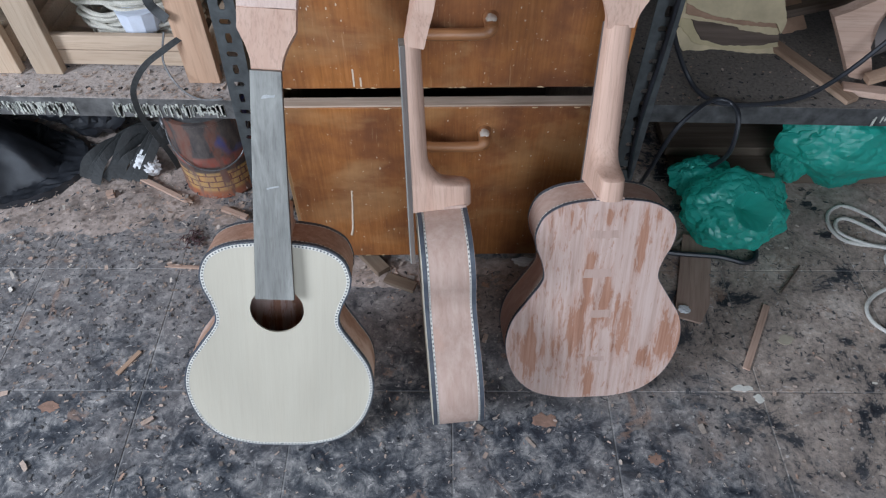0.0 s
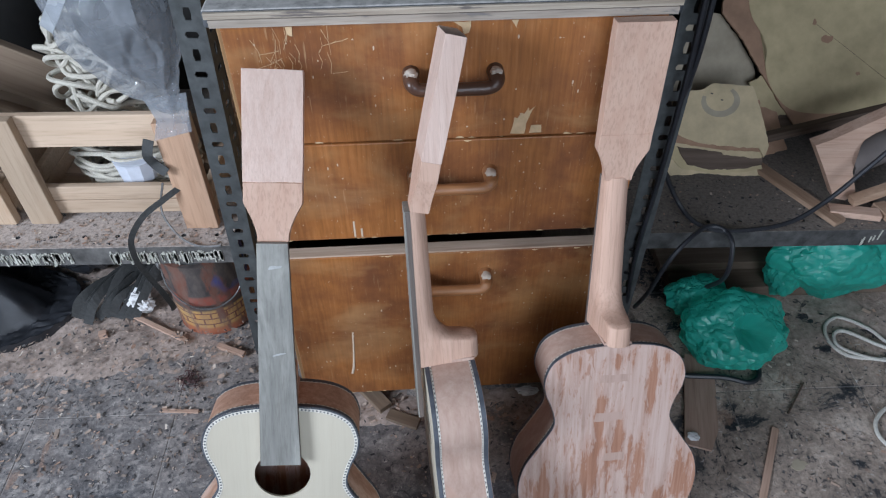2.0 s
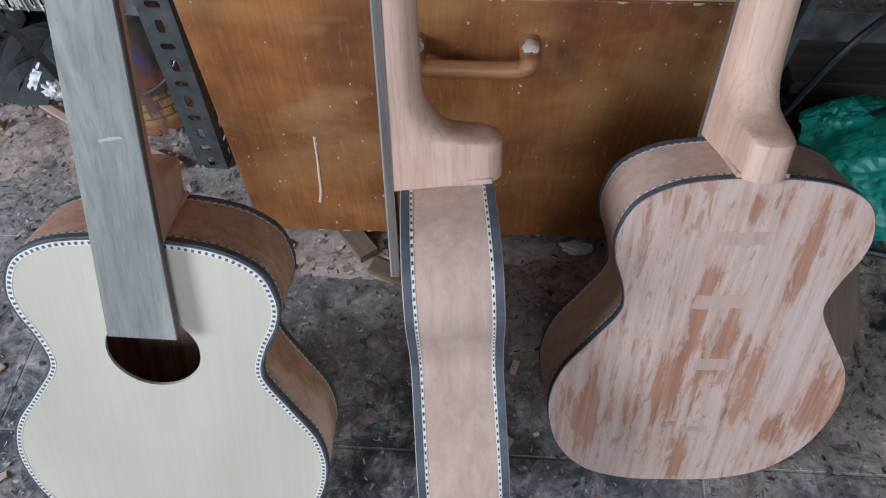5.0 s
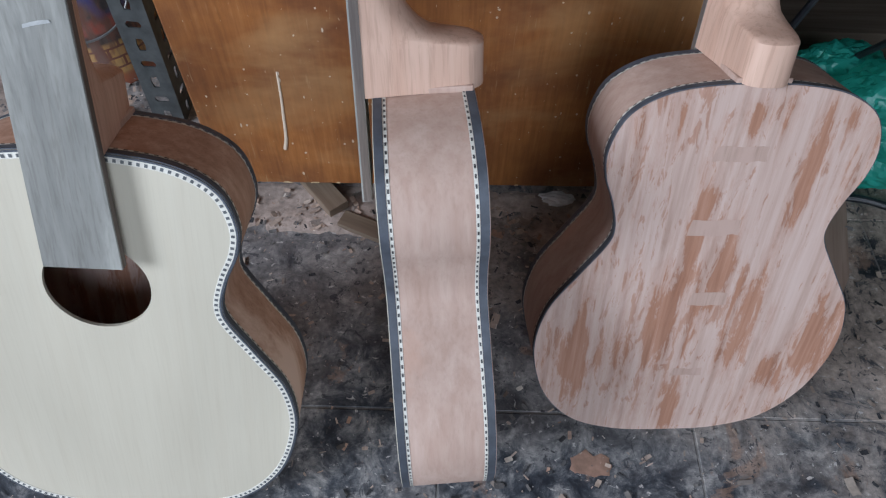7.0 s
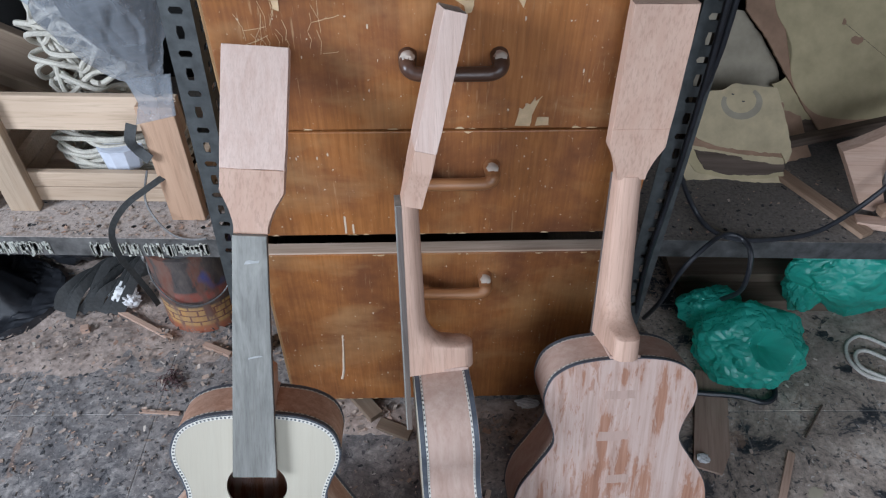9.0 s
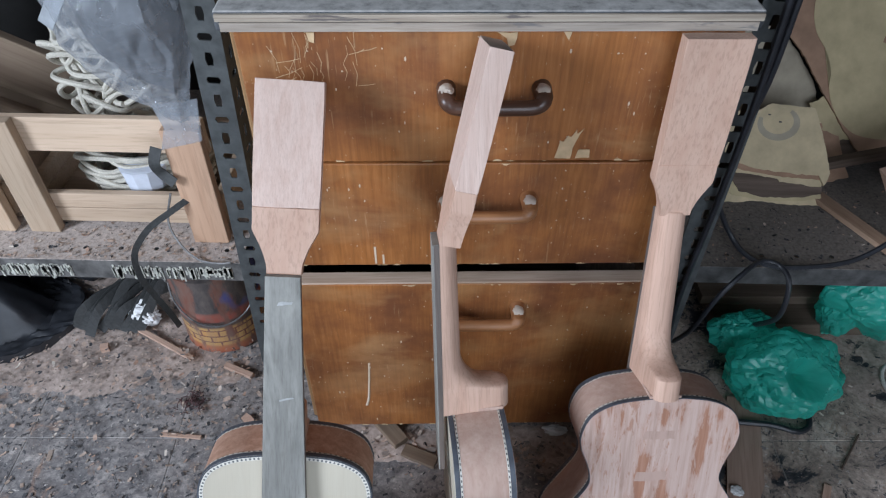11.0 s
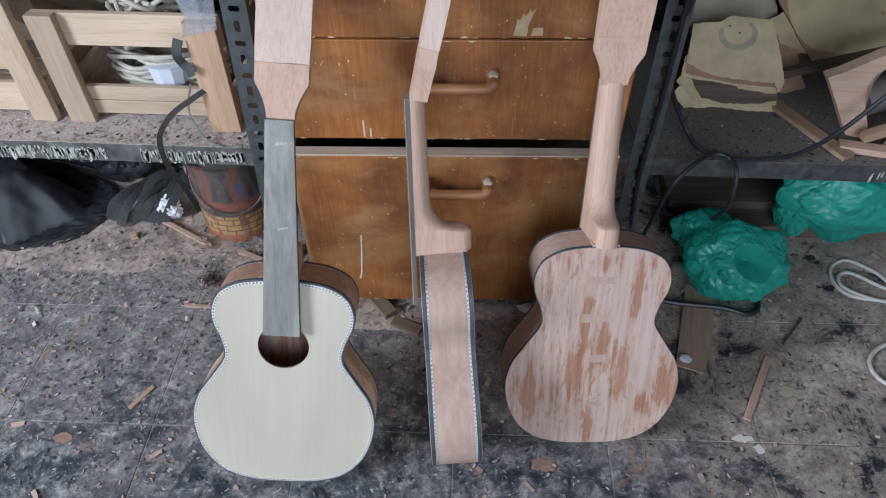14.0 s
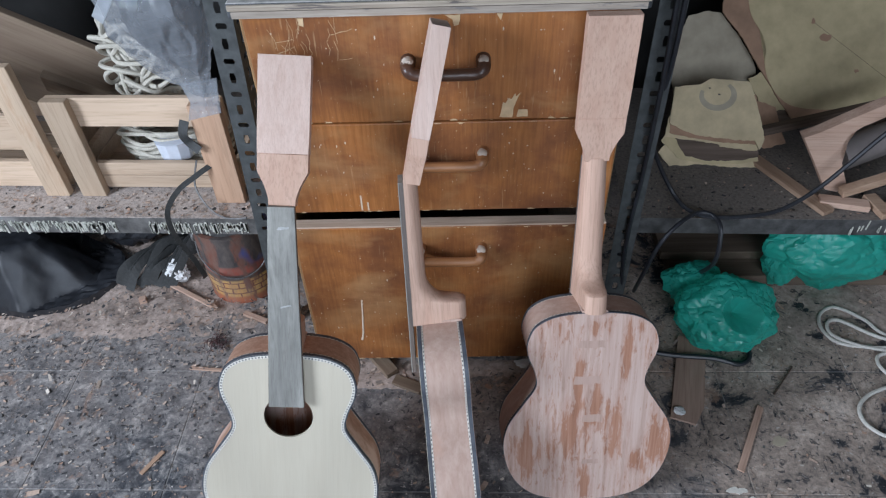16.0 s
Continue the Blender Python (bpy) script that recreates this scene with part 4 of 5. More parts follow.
part("flaking_paint", b, M_frayed, rs, "frayed pale paint runs on the lip")["kind"] = "stuff"

rack_r = thing("steel_rack", pose(0.9, 0.3, 0), "grimy dark slotted-angle steel rack with a perforated shelf", "rack", "steel racks")
inv = rack_r.matrix_world.inverted()
post(rack_r, inv @ pose(0.299, 0.113, 0), True)
post(rack_r, inv @ pose(1.46, 0.113, 0), True)
post(rack_r, inv @ pose(0.299, 0.60, 0), False)
rs = shelf(rack_r, -0.575, 0.60, -0.142, 0.32, 0.262, 0.036, M_shelf_dark, "front_lip")
# the same unseen shelf added here, keeping light off the back of the rack
shelf(rack_r, -0.575, 0.60, -0.142, 0.32, 0.98, 0.036, M_shelf_dark, "front_lip")
b = bmesh.new()
for k in range(14):
    x = rnd.uniform(-0.16, -0.06)
    box(x, x + 0.002, -0.1466, -0.1452, 0.235, 0.235 + rnd.uniform(0.008, 0.022), bm=b, m=pose(0, 0, 0, 0, rnd.uniform(-3, 3), 0))
part("paint_runs", b, M_frayed, rs, "pale paint runs on the lip")["kind"] = "stuff"

# ---- crates on the dusty shelf ----
SZ = 0.2845


def crate(origin, label, rails, uprights, w, d):
    c = thing("wooden_crate", pose(*origin), label, "crate", "wooden crates")
    for z0, z1 in rails:
        part("slat", box(0, w, 0.010, 0.022, z0, z1, 0.0015), M_pine, c)
        if z1 < 0.07:
            for x in (-0.0005, w - 0.0115):
                part("side_slat", box(x, x + 0.012, 0.0225, d - 0.0005, z0, z1, 0.0015), M_pine, c)
    for x0, x1, h, mt, y in uprights:
        part("upright", box(x0, x1, y, y + 0.017, 0.0, h, 0.0015), mt, c)
        part("upright", box(x0, x1, d + 0.0125, d + 0.028, 0.0, min(h, 0.12), 0.0015), mt, c)
    part("slat", box(0, w, d, d + 0.012, 0.0095, 0.06, 0.0015), M_pine, c)
    for k in range(4):
        part("floor_slat", box(0.0, w, 0.03 + k * (d - 0.04) / 4, 0.03 + (k + 0.82) * (d - 0.04) / 4, 0.0, 0.009), M_pine, c)
    return c


crate((-0.705, 0.186, SZ), "open pine crate holding coiled cord", ((0.146, 0.204), (0.0095, 0.037), (0.0385, 0.066)),
      ((0.0, 0.047, 0.206, M_pine_up, -0.0075), (0.268, 0.322, 0.209, M_redpine, -0.0245)), 0.315, 0.23)
crate((-1.35, 0.186, SZ), "weathered open pine crate beside another crate", ((0.196, 0.262), (0.095, 0.168), (0.010, 0.068)),
      ((0.575, 0.620, 0.272, M_pine_up, -0.0075), (0.0, 0.045, 0.272, M_pine_up, -0.0075)), 0.61, 0.26)
b = box(-0.30, 0.19, -0.009, 0.009, -0.09, 0.09, 0.002)
board = tagged(part("plywood_board", b, M_board), "greyish brown board leaning across the crates", "board")
board.matrix_world = pose(-0.841, 0.385, 0.463, 0, 27, 0)
b = box(-0.22, 0.22, -0.008, 0.008, -0.03, 0.03, 0.002)
ob = tagged(part("wooden_lath", b, M_board), "brown lath lying inside the crate", "lath")
ob.matrix_world = pose(-0.56, 0.30, 0.375, 30, 24, 0)


def coil(name, centre, rx, ry, turns, rise, r, material, label, seed, category="rope", wob=0.35):
    rd = random.Random(seed)
    pts = []
    n = turns * 9
    for i in range(n):
        a = 2 * math.pi * i / 9 + rd.uniform(-0.2, 0.2)
        k = 1 + rd.uniform(-wob, wob * 0.5)
        pts.append((centre[0] + rx * k * math.cos(a), centre[1] + ry * k * math.sin(a), centre[2] + rise * (i / n) + rd.uniform(-1, 1) * r * (1.5 if wob < 0.5 else 7)))
    return tagged(part(name, tube(catmull(pts, 5), r, 7), material, smooth=True), label, category)


coil("cord_coil", (-0.535, 0.285, 0.302), 0.095, 0.055, 15, 0.085, 0.0042, M_rope, "tangled coil of off-white cord in the crate", 3)
coil("cord_coil", (-0.545, 0.290, 0.40), 0.068, 0.045, 20, 0.20, 0.0042, M_rope, "heaped off-white braided cord above the crate", 8, wob=0.55)
b = loft([[(0.035 * math.cos(2 * math.pi * k / 10) * s, 0.024 * math.sin(2 * math.pi * k / 10) * s, z * 0.8) for k in range(10)] for s, z in ((0.8, 0.0), (0.88, 0.004), (1.0, 0.045), (1.03, 0.050), (0.85, 0.051))])
ob = tagged(part("plastic_tub", b, M_whiteplastic), "small bluish white faceted plastic tub among cord", "tub")
ob.matrix_world = pose(-0.520, 0.236, 0.338, 0, 0, 10)


# clear bag with dark rolls inside, slumped on the crate and the post
def bag_fold(p, d):
    if d.z < 0:
        p.x *= 1 - 0.45 * min(1, -d.z * 1.1)
        p.y *= 1 - 0.35 * min(1, -d.z * 1.1)
    return p


bag = thing("plastic_bag", pose(-0.438, 0.155, 0.650, -6, -16, 0), "clear crinkled plastic bag filled with dark rolls", "bag")
part("film", crumple((0.008, 0, 0), (0.096, 0.058, 0.148), 6, 0.08, 1.6, 5, bag_fold, 54), M_clear, bag, smooth=True, sharp=14)
part("contents", crumple((0.014, 0.018, 0.012), (0.068, 0.034, 0.112), 4, 0.08, 1.4, 9, bag_fold, 22), wood("dim_grey_contents", (0.14, 0.15, 0.165), (0.03, 0.035, 0.042), (0.12, 1, 1), 70, 0.35, contrast=(0.4, 0.75), bump=0.6, gloss=0.6), bag, "dark grey contents")
b = box(-0.042, 0.042, -0.0012, 0.0012, -0.009, 0.009)
ob = part("label_strip", b, plain("matt_tape", (0.36, 0.385, 0.41), 0.35, vary=0.25), bag)
ob.matrix_local = pose(-0.030, -0.044, 0.050, 8, -32, -18)
b = loft([[(-0.03, 0, 0), (0.03, 0.004, 0), (0.03, 0.007, 0), (-0.03, 0.003, 0)], [(-0.022, -0.006, -0.03), (0.024, 0, -0.03), (0.024, 0.003, -0.03), (-0.022, -0.003, -0.03)],
          [(-0.034, -0.012, -0.058), (0.020, -0.004, -0.055), (0.020, -0.001, -0.055), (-0.034, -0.009, -0.058)]])
ob = part("tied_end", b, M_clear, bag)
ob.matrix_local = pose(0.020, -0.012, -0.105, 0, 8, 0)

# strap and wire hanging over the shelf
def ribbon(pts, width, thick, twist=0.0):
    """A flat band along pts that shows its broad side to the room."""
    pts = [Vector(p) for p in pts]
    rings = []
    for i, p in enumerate(pts):
        t = (pts[min(i + 1, len(pts) - 1)] - pts[max(i - 1, 0)]).normalized()
        w = t.cross(Vector((math.sin(twist * i / len(pts)), -1, 0.35))).normalized()
        n = w.cross(t)
        rings.append([p + w * (a * width / 2) + n * (c * thick / 2) for a, c in ((-1, -1), (1, -1), (1, 1), (-1, 1))])
    return loft(rings)


pts = catmull([(-0.425, 0.166, 0.372), (-0.450, 0.145, 0.362), (-0.483, 0.125, 0.343), (-0.505, 0.105, 0.312), (-0.507, 0.099, 0.268), (-0.498, 0.101, 0.225), (-0.488, 0.105, 0.180), (-0.490, 0.120, 0.130), (-0.510, 0.150, 0.095)], 8)
tagged(part("webbing_strap", ribbon(pts, 0.0095, 0.0016, 2.2), M_strap), "black webbing strap hanging over the shelf edge", "strap")
pts = catmull([(-0.452, 0.166, 0.380), (-0.462, 0.150, 0.335), (-0.445, 0.135, 0.300), (-0.415, 0.118, 0.2885), (-0.385, 0.112, 0.289), (-0.365, 0.108, 0.295)], 8)
tagged(part("thin_wire", tube(pts, 0.0018, 6), M_wire, smooth=True), "thin grey wire curling on the shelf", "wire")
pts = catmull([(-0.446, 0.158, 0.468), (-0.452, 0.150, 0.445), (-0.448, 0.155, 0.425), (-0.432, 0.150, 0.412)], 8)
tagged(part("webbing_strap", ribbon(pts, 0.016, 0.0016), M_strap), "short black strap end hanging from the crate", "strap")


# ---- paint can ----
def can_material():
    m, nt, ln, bs = nodes_of("paint_can_label")
    v = coords(nt)
    sep = nt.new("ShaderNodeSeparateXYZ")
    ln.new(v, sep.inputs[0])
    col = ramp(nt, ln, sep.outputs[2], [(0.0, (0.40, 0.09, 0.035)), (0.02, (0.38, 0.11, 0.03)), (0.024, (0.60, 0.36, 0.10)), (0.062, (0.55, 0.30, 0.09)), (0.066, (0.03, 0.02, 0.02)), (0.083, (0.05, 0.03, 0.03)), (0.086, (0.35, 0.055, 0.03)), (0.104, (0.32, 0.06, 0.035)), (0.108, (0.025, 0.025, 0.03)), (0.2, (0.03, 0.03, 0.035))])
    scaled = col
    w = noise_tex(nt, ln, v, 30, 4, 0.6, (1, 1, 0.25))
    drip = ramp(nt, ln, w, [(0.52, (0, 0, 0)), (0.58, (1, 1, 1))])
    bk = nt.new("ShaderNodeTexBrick")
    mpb = nt.new("ShaderNodeMapping")
    mpb.inputs["Rotation"].default_value = (radians(90), 0, 0)
    ln.new(v, mpb.inputs[0])
    ln.new(mpb.outputs[0], bk.inputs["Vector"])
    for key, val in (("Color1", (0.60, 0.36, 0.10, 1)), ("Color2", (0.50, 0.26, 0.08, 1)), ("Mortar", (0.16, 0.04, 0.02, 1)), ("Scale", 1.0), ("Mortar Size", 0.0016), ("Brick Width", 0.030), ("Row Height", 0.015)):
        bk.inputs[key].default_value = val
    scaled = mix(nt, ln, ramp(nt, ln, sep.outputs[2], [(0.018, (0, 0, 0)), (0.022, (1, 1, 1)), (0.066, (1, 1, 1)), (0.069, (0, 0, 0))]), scaled, bk.outputs[0])
    col = mix(nt, ln, drip, scaled, (0.16, 0.05, 0.03))
    blue = noise_tex(nt, ln, v, 11, 3, 0.5, (1, 1, 0.5))
    hi = nt.new("ShaderNodeMath")
    hi.operation = "MULTIPLY"
    ln.new(ramp(nt, ln, blue, [(0.56, (0, 0, 0)), (0.60, (1, 1, 1))]), hi.inputs[0])
    ln.new(ramp(nt, ln, sep.outputs[2], [(0.10, (0, 0, 0)), (0.115, (1, 1, 1))]), hi.inputs[1])
    col = mix(nt, ln, hi.outputs[0], col, (0.02, 0.055, 0.30))
    grime = noise_tex(nt, ln, v, 60, 5, 0.7, (1, 1, 0.4))
    col = mix(nt, ln, ramp(nt, ln, grime, [(0.35, (0.12,) * 3), (0.65, (0.62,) * 3)]), col, (0.17, 0.135, 0.115))
    ln.new(col, bs.inputs["Base Color"])
    bs.inputs["Roughness"].default_value = 0.6
    bumped(nt, ln, bs, w, 0.2)
    return m


can = thing("paint_can", pose(-0.462, 0.238, 0.004, 0, 0, 20), "paint can with a drip-streaked red and black label", "can")
R = 0.0775


def turned(profile, n=40):
    return loft([[(r * math.cos(2 * math.pi * k / n), r * math.sin(2 * math.pi * k / n), z) for k in range(n)] for r, z in profile])


part("body", turned([(R - 0.002, 0), (R + 0.001, 0.001), (R + 0.001, 0.004), (R, 0.006), (R, 0.182), (R + 0.002, 0.184), (R + 0.002, 0.188), (R - 0.006, 0.189), (R - 0.008, 0.184)]), can_material(), can, smooth=True)
part("lid", turned([(R - 0.009, 0.1845), (R - 0.012, 0.1865), (0.01, 0.1865)]), M_wire, can, smooth=True)
pts = catmull([(-0.078, 0, 0.150), (-0.074, -0.035, 0.118), (-0.045, -0.072, 0.093), (0.0, -0.088, 0.085), (0.045, -0.074, 0.098), (0.070, -0.042, 0.135), (0.078, 0, 0.155)], 7)
part("bail_handle", tube(pts, 0.0016, 6), M_wire, can, smooth=True)
for x in (-1, 1):
    c = crumple((x * 0.0795, 0, 0.152), (0.006, 0.013, 0.013), 3, 0.1, 2, 2)
    part("handle_ear", c, M_wire, can, smooth=True)
# ---- under the dusty shelf ----
def draped(cx, cy, rx, ry, h, lean, seed):
    """Stiff plastic thrown over a low heap: flat slopes to a blunt ridge, a few long creases, edges on the floor."""
    b, n, g = bmesh.new(), 46, []
    for i in range(n + 1):
        row = []
        for j in range(n + 1):
            u, w = 2 * i / n - 1, 2 * j / n - 1
            p = Vector((u * 1.7 + seed, w * 1.3, seed * 0.7))
            k = 1 - max(abs(u - lean * 0.4) ** 1.15, abs(w + 0.1) ** 1.3, 0.72 * (abs(u - lean * 0.4) + abs(w + 0.1)))
            z = h * min(0.86, max(0.0, k * 1.35)) + 0.016 * (abs(noise.noise(p * 1.3)) - 0.2) + 0.004 * noise.noise(p * 5)
            edge = 1 + 0.22 * noise.noise(Vector((math.atan2(w, u) * 1.5, seed, 0)))
            row.append(b.verts.new((cx + u * math.sqrt(1 - w * w / 2) * rx * 1.12 * edge, cy + w * math.sqrt(1 - u * u / 2) * ry * 1.12 * edge, max(z, 0.020 + 0.010 * abs(noise.noise(p * 4))))))
        g.append(row)
    for i in range(n):
        for j in range(n):
            b.faces.new((g[i][j], g[i + 1][j], g[i + 1][j + 1], g[i][j + 1]))
    rim = [g[i][0] for i in range(n + 1)] + [g[n][j] for j in range(1, n + 1)] + [g[i][n] for i in range(n - 1, -1, -1)] + [g[0][j] for j in range(n - 1, 0, -1)]
    low = [b.verts.new((v.co.x, v.co.y, 0.002)) for v in rim]
    for k in range(len(rim)):
        q = (k + 1) % len(rim)
        b.faces.new((rim[k], rim[q], low[q], low[k]))
    b.faces.new(low)
    return b


tagged(part("black_sack", draped(-0.925, 0.235, 0.155, 0.115, 0.150, -0.5, 4), M_black, smooth=True, sharp=28), "slumped dusty black plastic sack on the floor", "sack")
ob = tagged(part("black_sack", crumple((-1.16, 0.26, 0.08), (0.16, 0.13, 0.10), 5, 0.22, 1.0, 12, lambda p, d: Vector((p.x, p.y, max(p.z, -0.078))), 30), M_black, smooth=True, sharp=14), "crumpled black plastic sack under the shelf", "sack")
ob = tagged(part("black_sack", crumple((-0.80, 0.40, 0.10), (0.13, 0.11, 0.11), 5, 0.22, 1.1, 21, lambda p, d: Vector((p.x, p.y, max(p.z, -0.098))), 30), M_black, smooth=True, sharp=14), "black plastic sack pushed back under the shelf", "sack")
rnd = random.Random(6)
for k in range(9):
    x = -0.74 + 0.015 * k
    pts = catmull([(x, 0.19 + rnd.uniform(-0.015, 0.02), 0.014), (x + 0.02, 0.215, 0.03 + rnd.uniform(0, 0.03)), (x + 0.06, 0.26 + rnd.uniform(-0.02, 0.02), 0.05 + rnd.uniform(0, 0.05)), (x + 0.11, 0.30, 0.035 + rnd.uniform(0, 0.05)), (x + 0.13, 0.33, 0.02)], 5)
    tagged(part("webbing_strap", ribbon(pts, 0.018, 0.002, 2.0), M_strap), "black webbing strap bundled under the shelf", "strap", "bundled straps")
tagged(part("steel_pipe", tube([(-0.72, 0.44, 0.155), (-0.46, 0.43, 0.16)], 0.013, 14), plain("bluish_pipe", (0.20, 0.24, 0.29), 0.35, metal=0.4, vary=0.2), smooth=True), "bluish grey pipe under the shelf", "pipe")
tagged(part("crumpled_paper", crumple((-0.612, 0.225, 0.034), (0.030, 0.022, 0.026), 4, 0.35, 2.0, 7, None, 26), M_paper), "crumpled white paper beside the straps", "paper")
tagged(part("crumpled_paper", crumple((-0.985, -0.005, 0.012), (0.016, 0.014, 0.013), 4, 0.35, 2.0, 17, None, 26), M_paper), "small crumpled white paper on the floor", "paper")


def stick(name, a, c, w, h, material, label, category="offcut", bevel=0.0008):
    a, c = Vector(a), Vector(c)
    l = (c - a).length
    ob = tagged(part(name, box(-l / 2, l / 2, -w / 2, w / 2, 0, h, bevel), material), label, category)
    t = (c - a) / l
    ob.matrix_world = Matrix.Translation((a + c) / 2) @ pose(0, 0, 0, 0, -math.degrees(math.asin(t.z)), math.degrees(math.atan2(t.y, t.x)))
    return ob


stick("wood_strip", (-0.640, 0.212, 0.012), (-0.505, 0.142, 0.006), 0.010, 0.006, M_pinkcut, "thin pinkish wood strip on the dust")
stick("wood_strip", (-0.440, 0.128, 0.006), (-0.385, 0.105, 0.006), 0.011, 0.008, M_pinkcut, "short pale wood offcut on the dust")
stick("wood_strip", (-0.515, -0.012, 0.001), (-0.445, -0.016, 0.001), 0.007, 0.004, M_pinkcut, "thin pinkish wood strip on the floor")
stick("wood_block", (-0.680, 0.158, 0.004), (-0.666, 0.163, 0.004), 0.013, 0.013, M_pinkcut, "tiny cube of pale wood on the dust")
stick("wood_strip", (-0.995, -0.078, 0.001), (-0.93, -0.080, 0.001), 0.008, 0.004, M_pinkcut, "thin pale wood strip on the floor")
stick("wood_strip", (-0.530, -0.240, 0.001), (-0.505, -0.195, 0.001), 0.008, 0.003, M_offcut, "small pale wood sliver on the floor")
stick("wood_block", (-0.155, 0.032, 0.004), (-0.108, -0.022, 0.004), 0.026, 0.014, M_board, "rough brown wood offcut at the cabinet foot")
stick("wood_block", (-0.105, -0.030, 0.001), (-0.050, -0.052, 0.001), 0.022, 0.008, M_board, "flat brown wood offcut behind the guitars")
stick("wood_splinter", (0.576, -0.071, 0.001), (0.506, -0.202, 0.001), 0.012, 0.003, M_pinkcut, "long pale wood splinter on the floor")
stick("dark_sliver", (0.663, 0.022, 0.001), (0.609, -0.043, 0.001), 0.003, 0.003, M_darkveneer, "thin dark sliver on the floor")
tagged(part("crumpled_foil", crumple((0.150, 0.012, 0.008), (0.022, 0.010, 0.007), 3, 0.35, 2.0, 31, None, 26), M_paper), "scrap of white plastic at the cabinet foot", "scrap")
b = bmesh.new()
for k in range(60):
    x, y = -0.478 + random.gauss(0, 0.013), 0.050 + random.gauss(0, 0.010)
    a = random.uniform(0, 3.1)
    tube([(x, y, 0.003), (x + 0.008 * math.cos(a), y + 0.008 * math.sin(a), 0.008), (x + 0.016 * math.cos(a), y + 0.016 * math.sin(a), 0.003)], 0.0007, 4, bm=b)
tagged(part("lint_tuft", b, M_fluff), "dark red tuft of lint on the floor", "lint")

# ---- under and on the grimy shelf ----
for x0, x1, y, z, w, h in ((0.47, 1.30, 0.285, 0.0, 0.10, 0.030), (0.45, 1.25, 0.345, 0.031, 0.12, 0.022)):
    stick("floor_plank", (x0, y, z), (x1, y + 0.02, z), w, h, wood("grimy_plank", (0.20, 0.155, 0.12), (0.12, 0.09, 0.07), (0.05, 1, 1), 50, 0.85), "grimy brown plank lying under the shelf", "plank", 0.002)
ob = tagged(part("floor_plank", slab([(-0.03, -0.098), (0.015, -0.102), (0.028, -0.06), (0.028, 0.10), (-0.026, 0.10)], -0.005, 0.0), wood("dusty_board", (0.44, 0.32, 0.26), (0.31, 0.215, 0.17), (1, 1, 0.06), 60, 0.85)), "short brown board with a rounded corner on the floor", "plank")
ob.matrix_world = pose(0.4600, -0.012, 0.0015, -90, 0, -14)
tagged(part("crumpled_foil", crumple((0.425, -0.088, 0.009), (0.011, 0.010, 0.003), 3, 0.35, 2.0, 41, None, 26), M_paper), "pale scrap of paper on a board", "scrap")


def green_fold(p, d):
    dent = max(0.0, 1 - ((d.x - 0.10) ** 2 / 0.16 + (d.y + 0.62) ** 2 / 0.10))
    if d.z > 0:
        p *= 1 - 0.62 * dent ** 0.8
    sw = math.atan2(d.y + 0.5, d.x - 0.1)
    p *= 1 + 0.02 * math.sin(sw * 5 + d.z * 4)
    p.z = max(p.z, -0.060)
    return p


gb = thing("plastic_bag", pose(0.538, 0.100, 0.066), "crumpled green plastic bag on the floor", "bag", "green bags")
part("film", crumple((0, 0, 0), (0.112, 0.090, 0.090), 6, 0.10, 2.0, 2, green_fold, 110), M_green, gb, smooth=True, sharp=16)
part("bag_tail", crumple((-0.050, 0.078, 0.012), (0.056, 0.040, 0.045), 5, 0.16, 1.8, 6, None, 30), M_green, gb, smooth=True, sharp=16)
gb = thing("plastic_bag", pose(0.775, 0.235, 0.100), "crumpled green plastic bag hanging under the shelf", "bag", "green bags")
part("film", crumple((0, 0, 0), (0.135, 0.066, 0.100), 6, 0.11, 1.7, 14, lambda p, d: Vector((p.x * (1 - 0.45 * max(0, -d.z)) + 0.03 * max(0, -d.z), p.y * (1 - 0.4 * max(0, -d.z)), max(p.z, -0.10))), 44), M_green, gb, smooth=True, sharp=16)
part("bag_tail", crumple((-0.085, 0.005, -0.030), (0.040, 0.030, 0.050), 5, 0.16, 1.8, 16, None, 24), M_green, gb, smooth=True, sharp=16)

# cables
pts = catmull([(0.322, 0.090, 0.80), (0.330, 0.100, 0.62), (0.335, 0.150, 0.46), (0.365, 0.200, 0.375), (0.405, 0.200, 0.300), (0.432, 0.170, 0.276), (0.470, 0.150, 0.272), (0.535, 0.150, 0.273), (0.600, 0.160, 0.282), (0.660, 0.180, 0.315), (0.705, 0.190, 0.370), (0.745, 0.190, 0.435), (0.80, 0.18, 0.50), (0.90, 0.16, 0.56)], 8)
tagged(part("power_cable", tube(pts, 0.0042, 8), M_cable, smooth=True), "black power cable looping over the shelf", "cable")
pts = catmull([(0.310, 0.082, 0.78), (0.318, 0.088, 0.60), (0.322, 0.100, 0.42), (0.320, 0.105, 0.25), (0.335, 0.120, 0.10), (0.350, 0.13, 0.012)], 8)
tagged(part("power_cable", tube(pts, 0.0042, 8), M_cable, smooth=True), "black cable hanging beside the rack post", "cable")
pts = catmull([(0.385, 0.200, 0.02), (0.372, 0.130, 0.14), (0.382, 0.112, 0.235), (0.410, 0.125, 0.272), (0.450, 0.155, 0.276), (0.478, 0.150, 0.274), (0.488, 0.122, 0.262), (0.490, 0.110, 0.20), (0.495, 0.16, 0.12), (0.50, 0.22, 0.04)], 8)
tagged(part("power_cable", tube(pts, 0.0042, 8), M_cable, smooth=True), "black cable looped over the shelf lip", "cable")
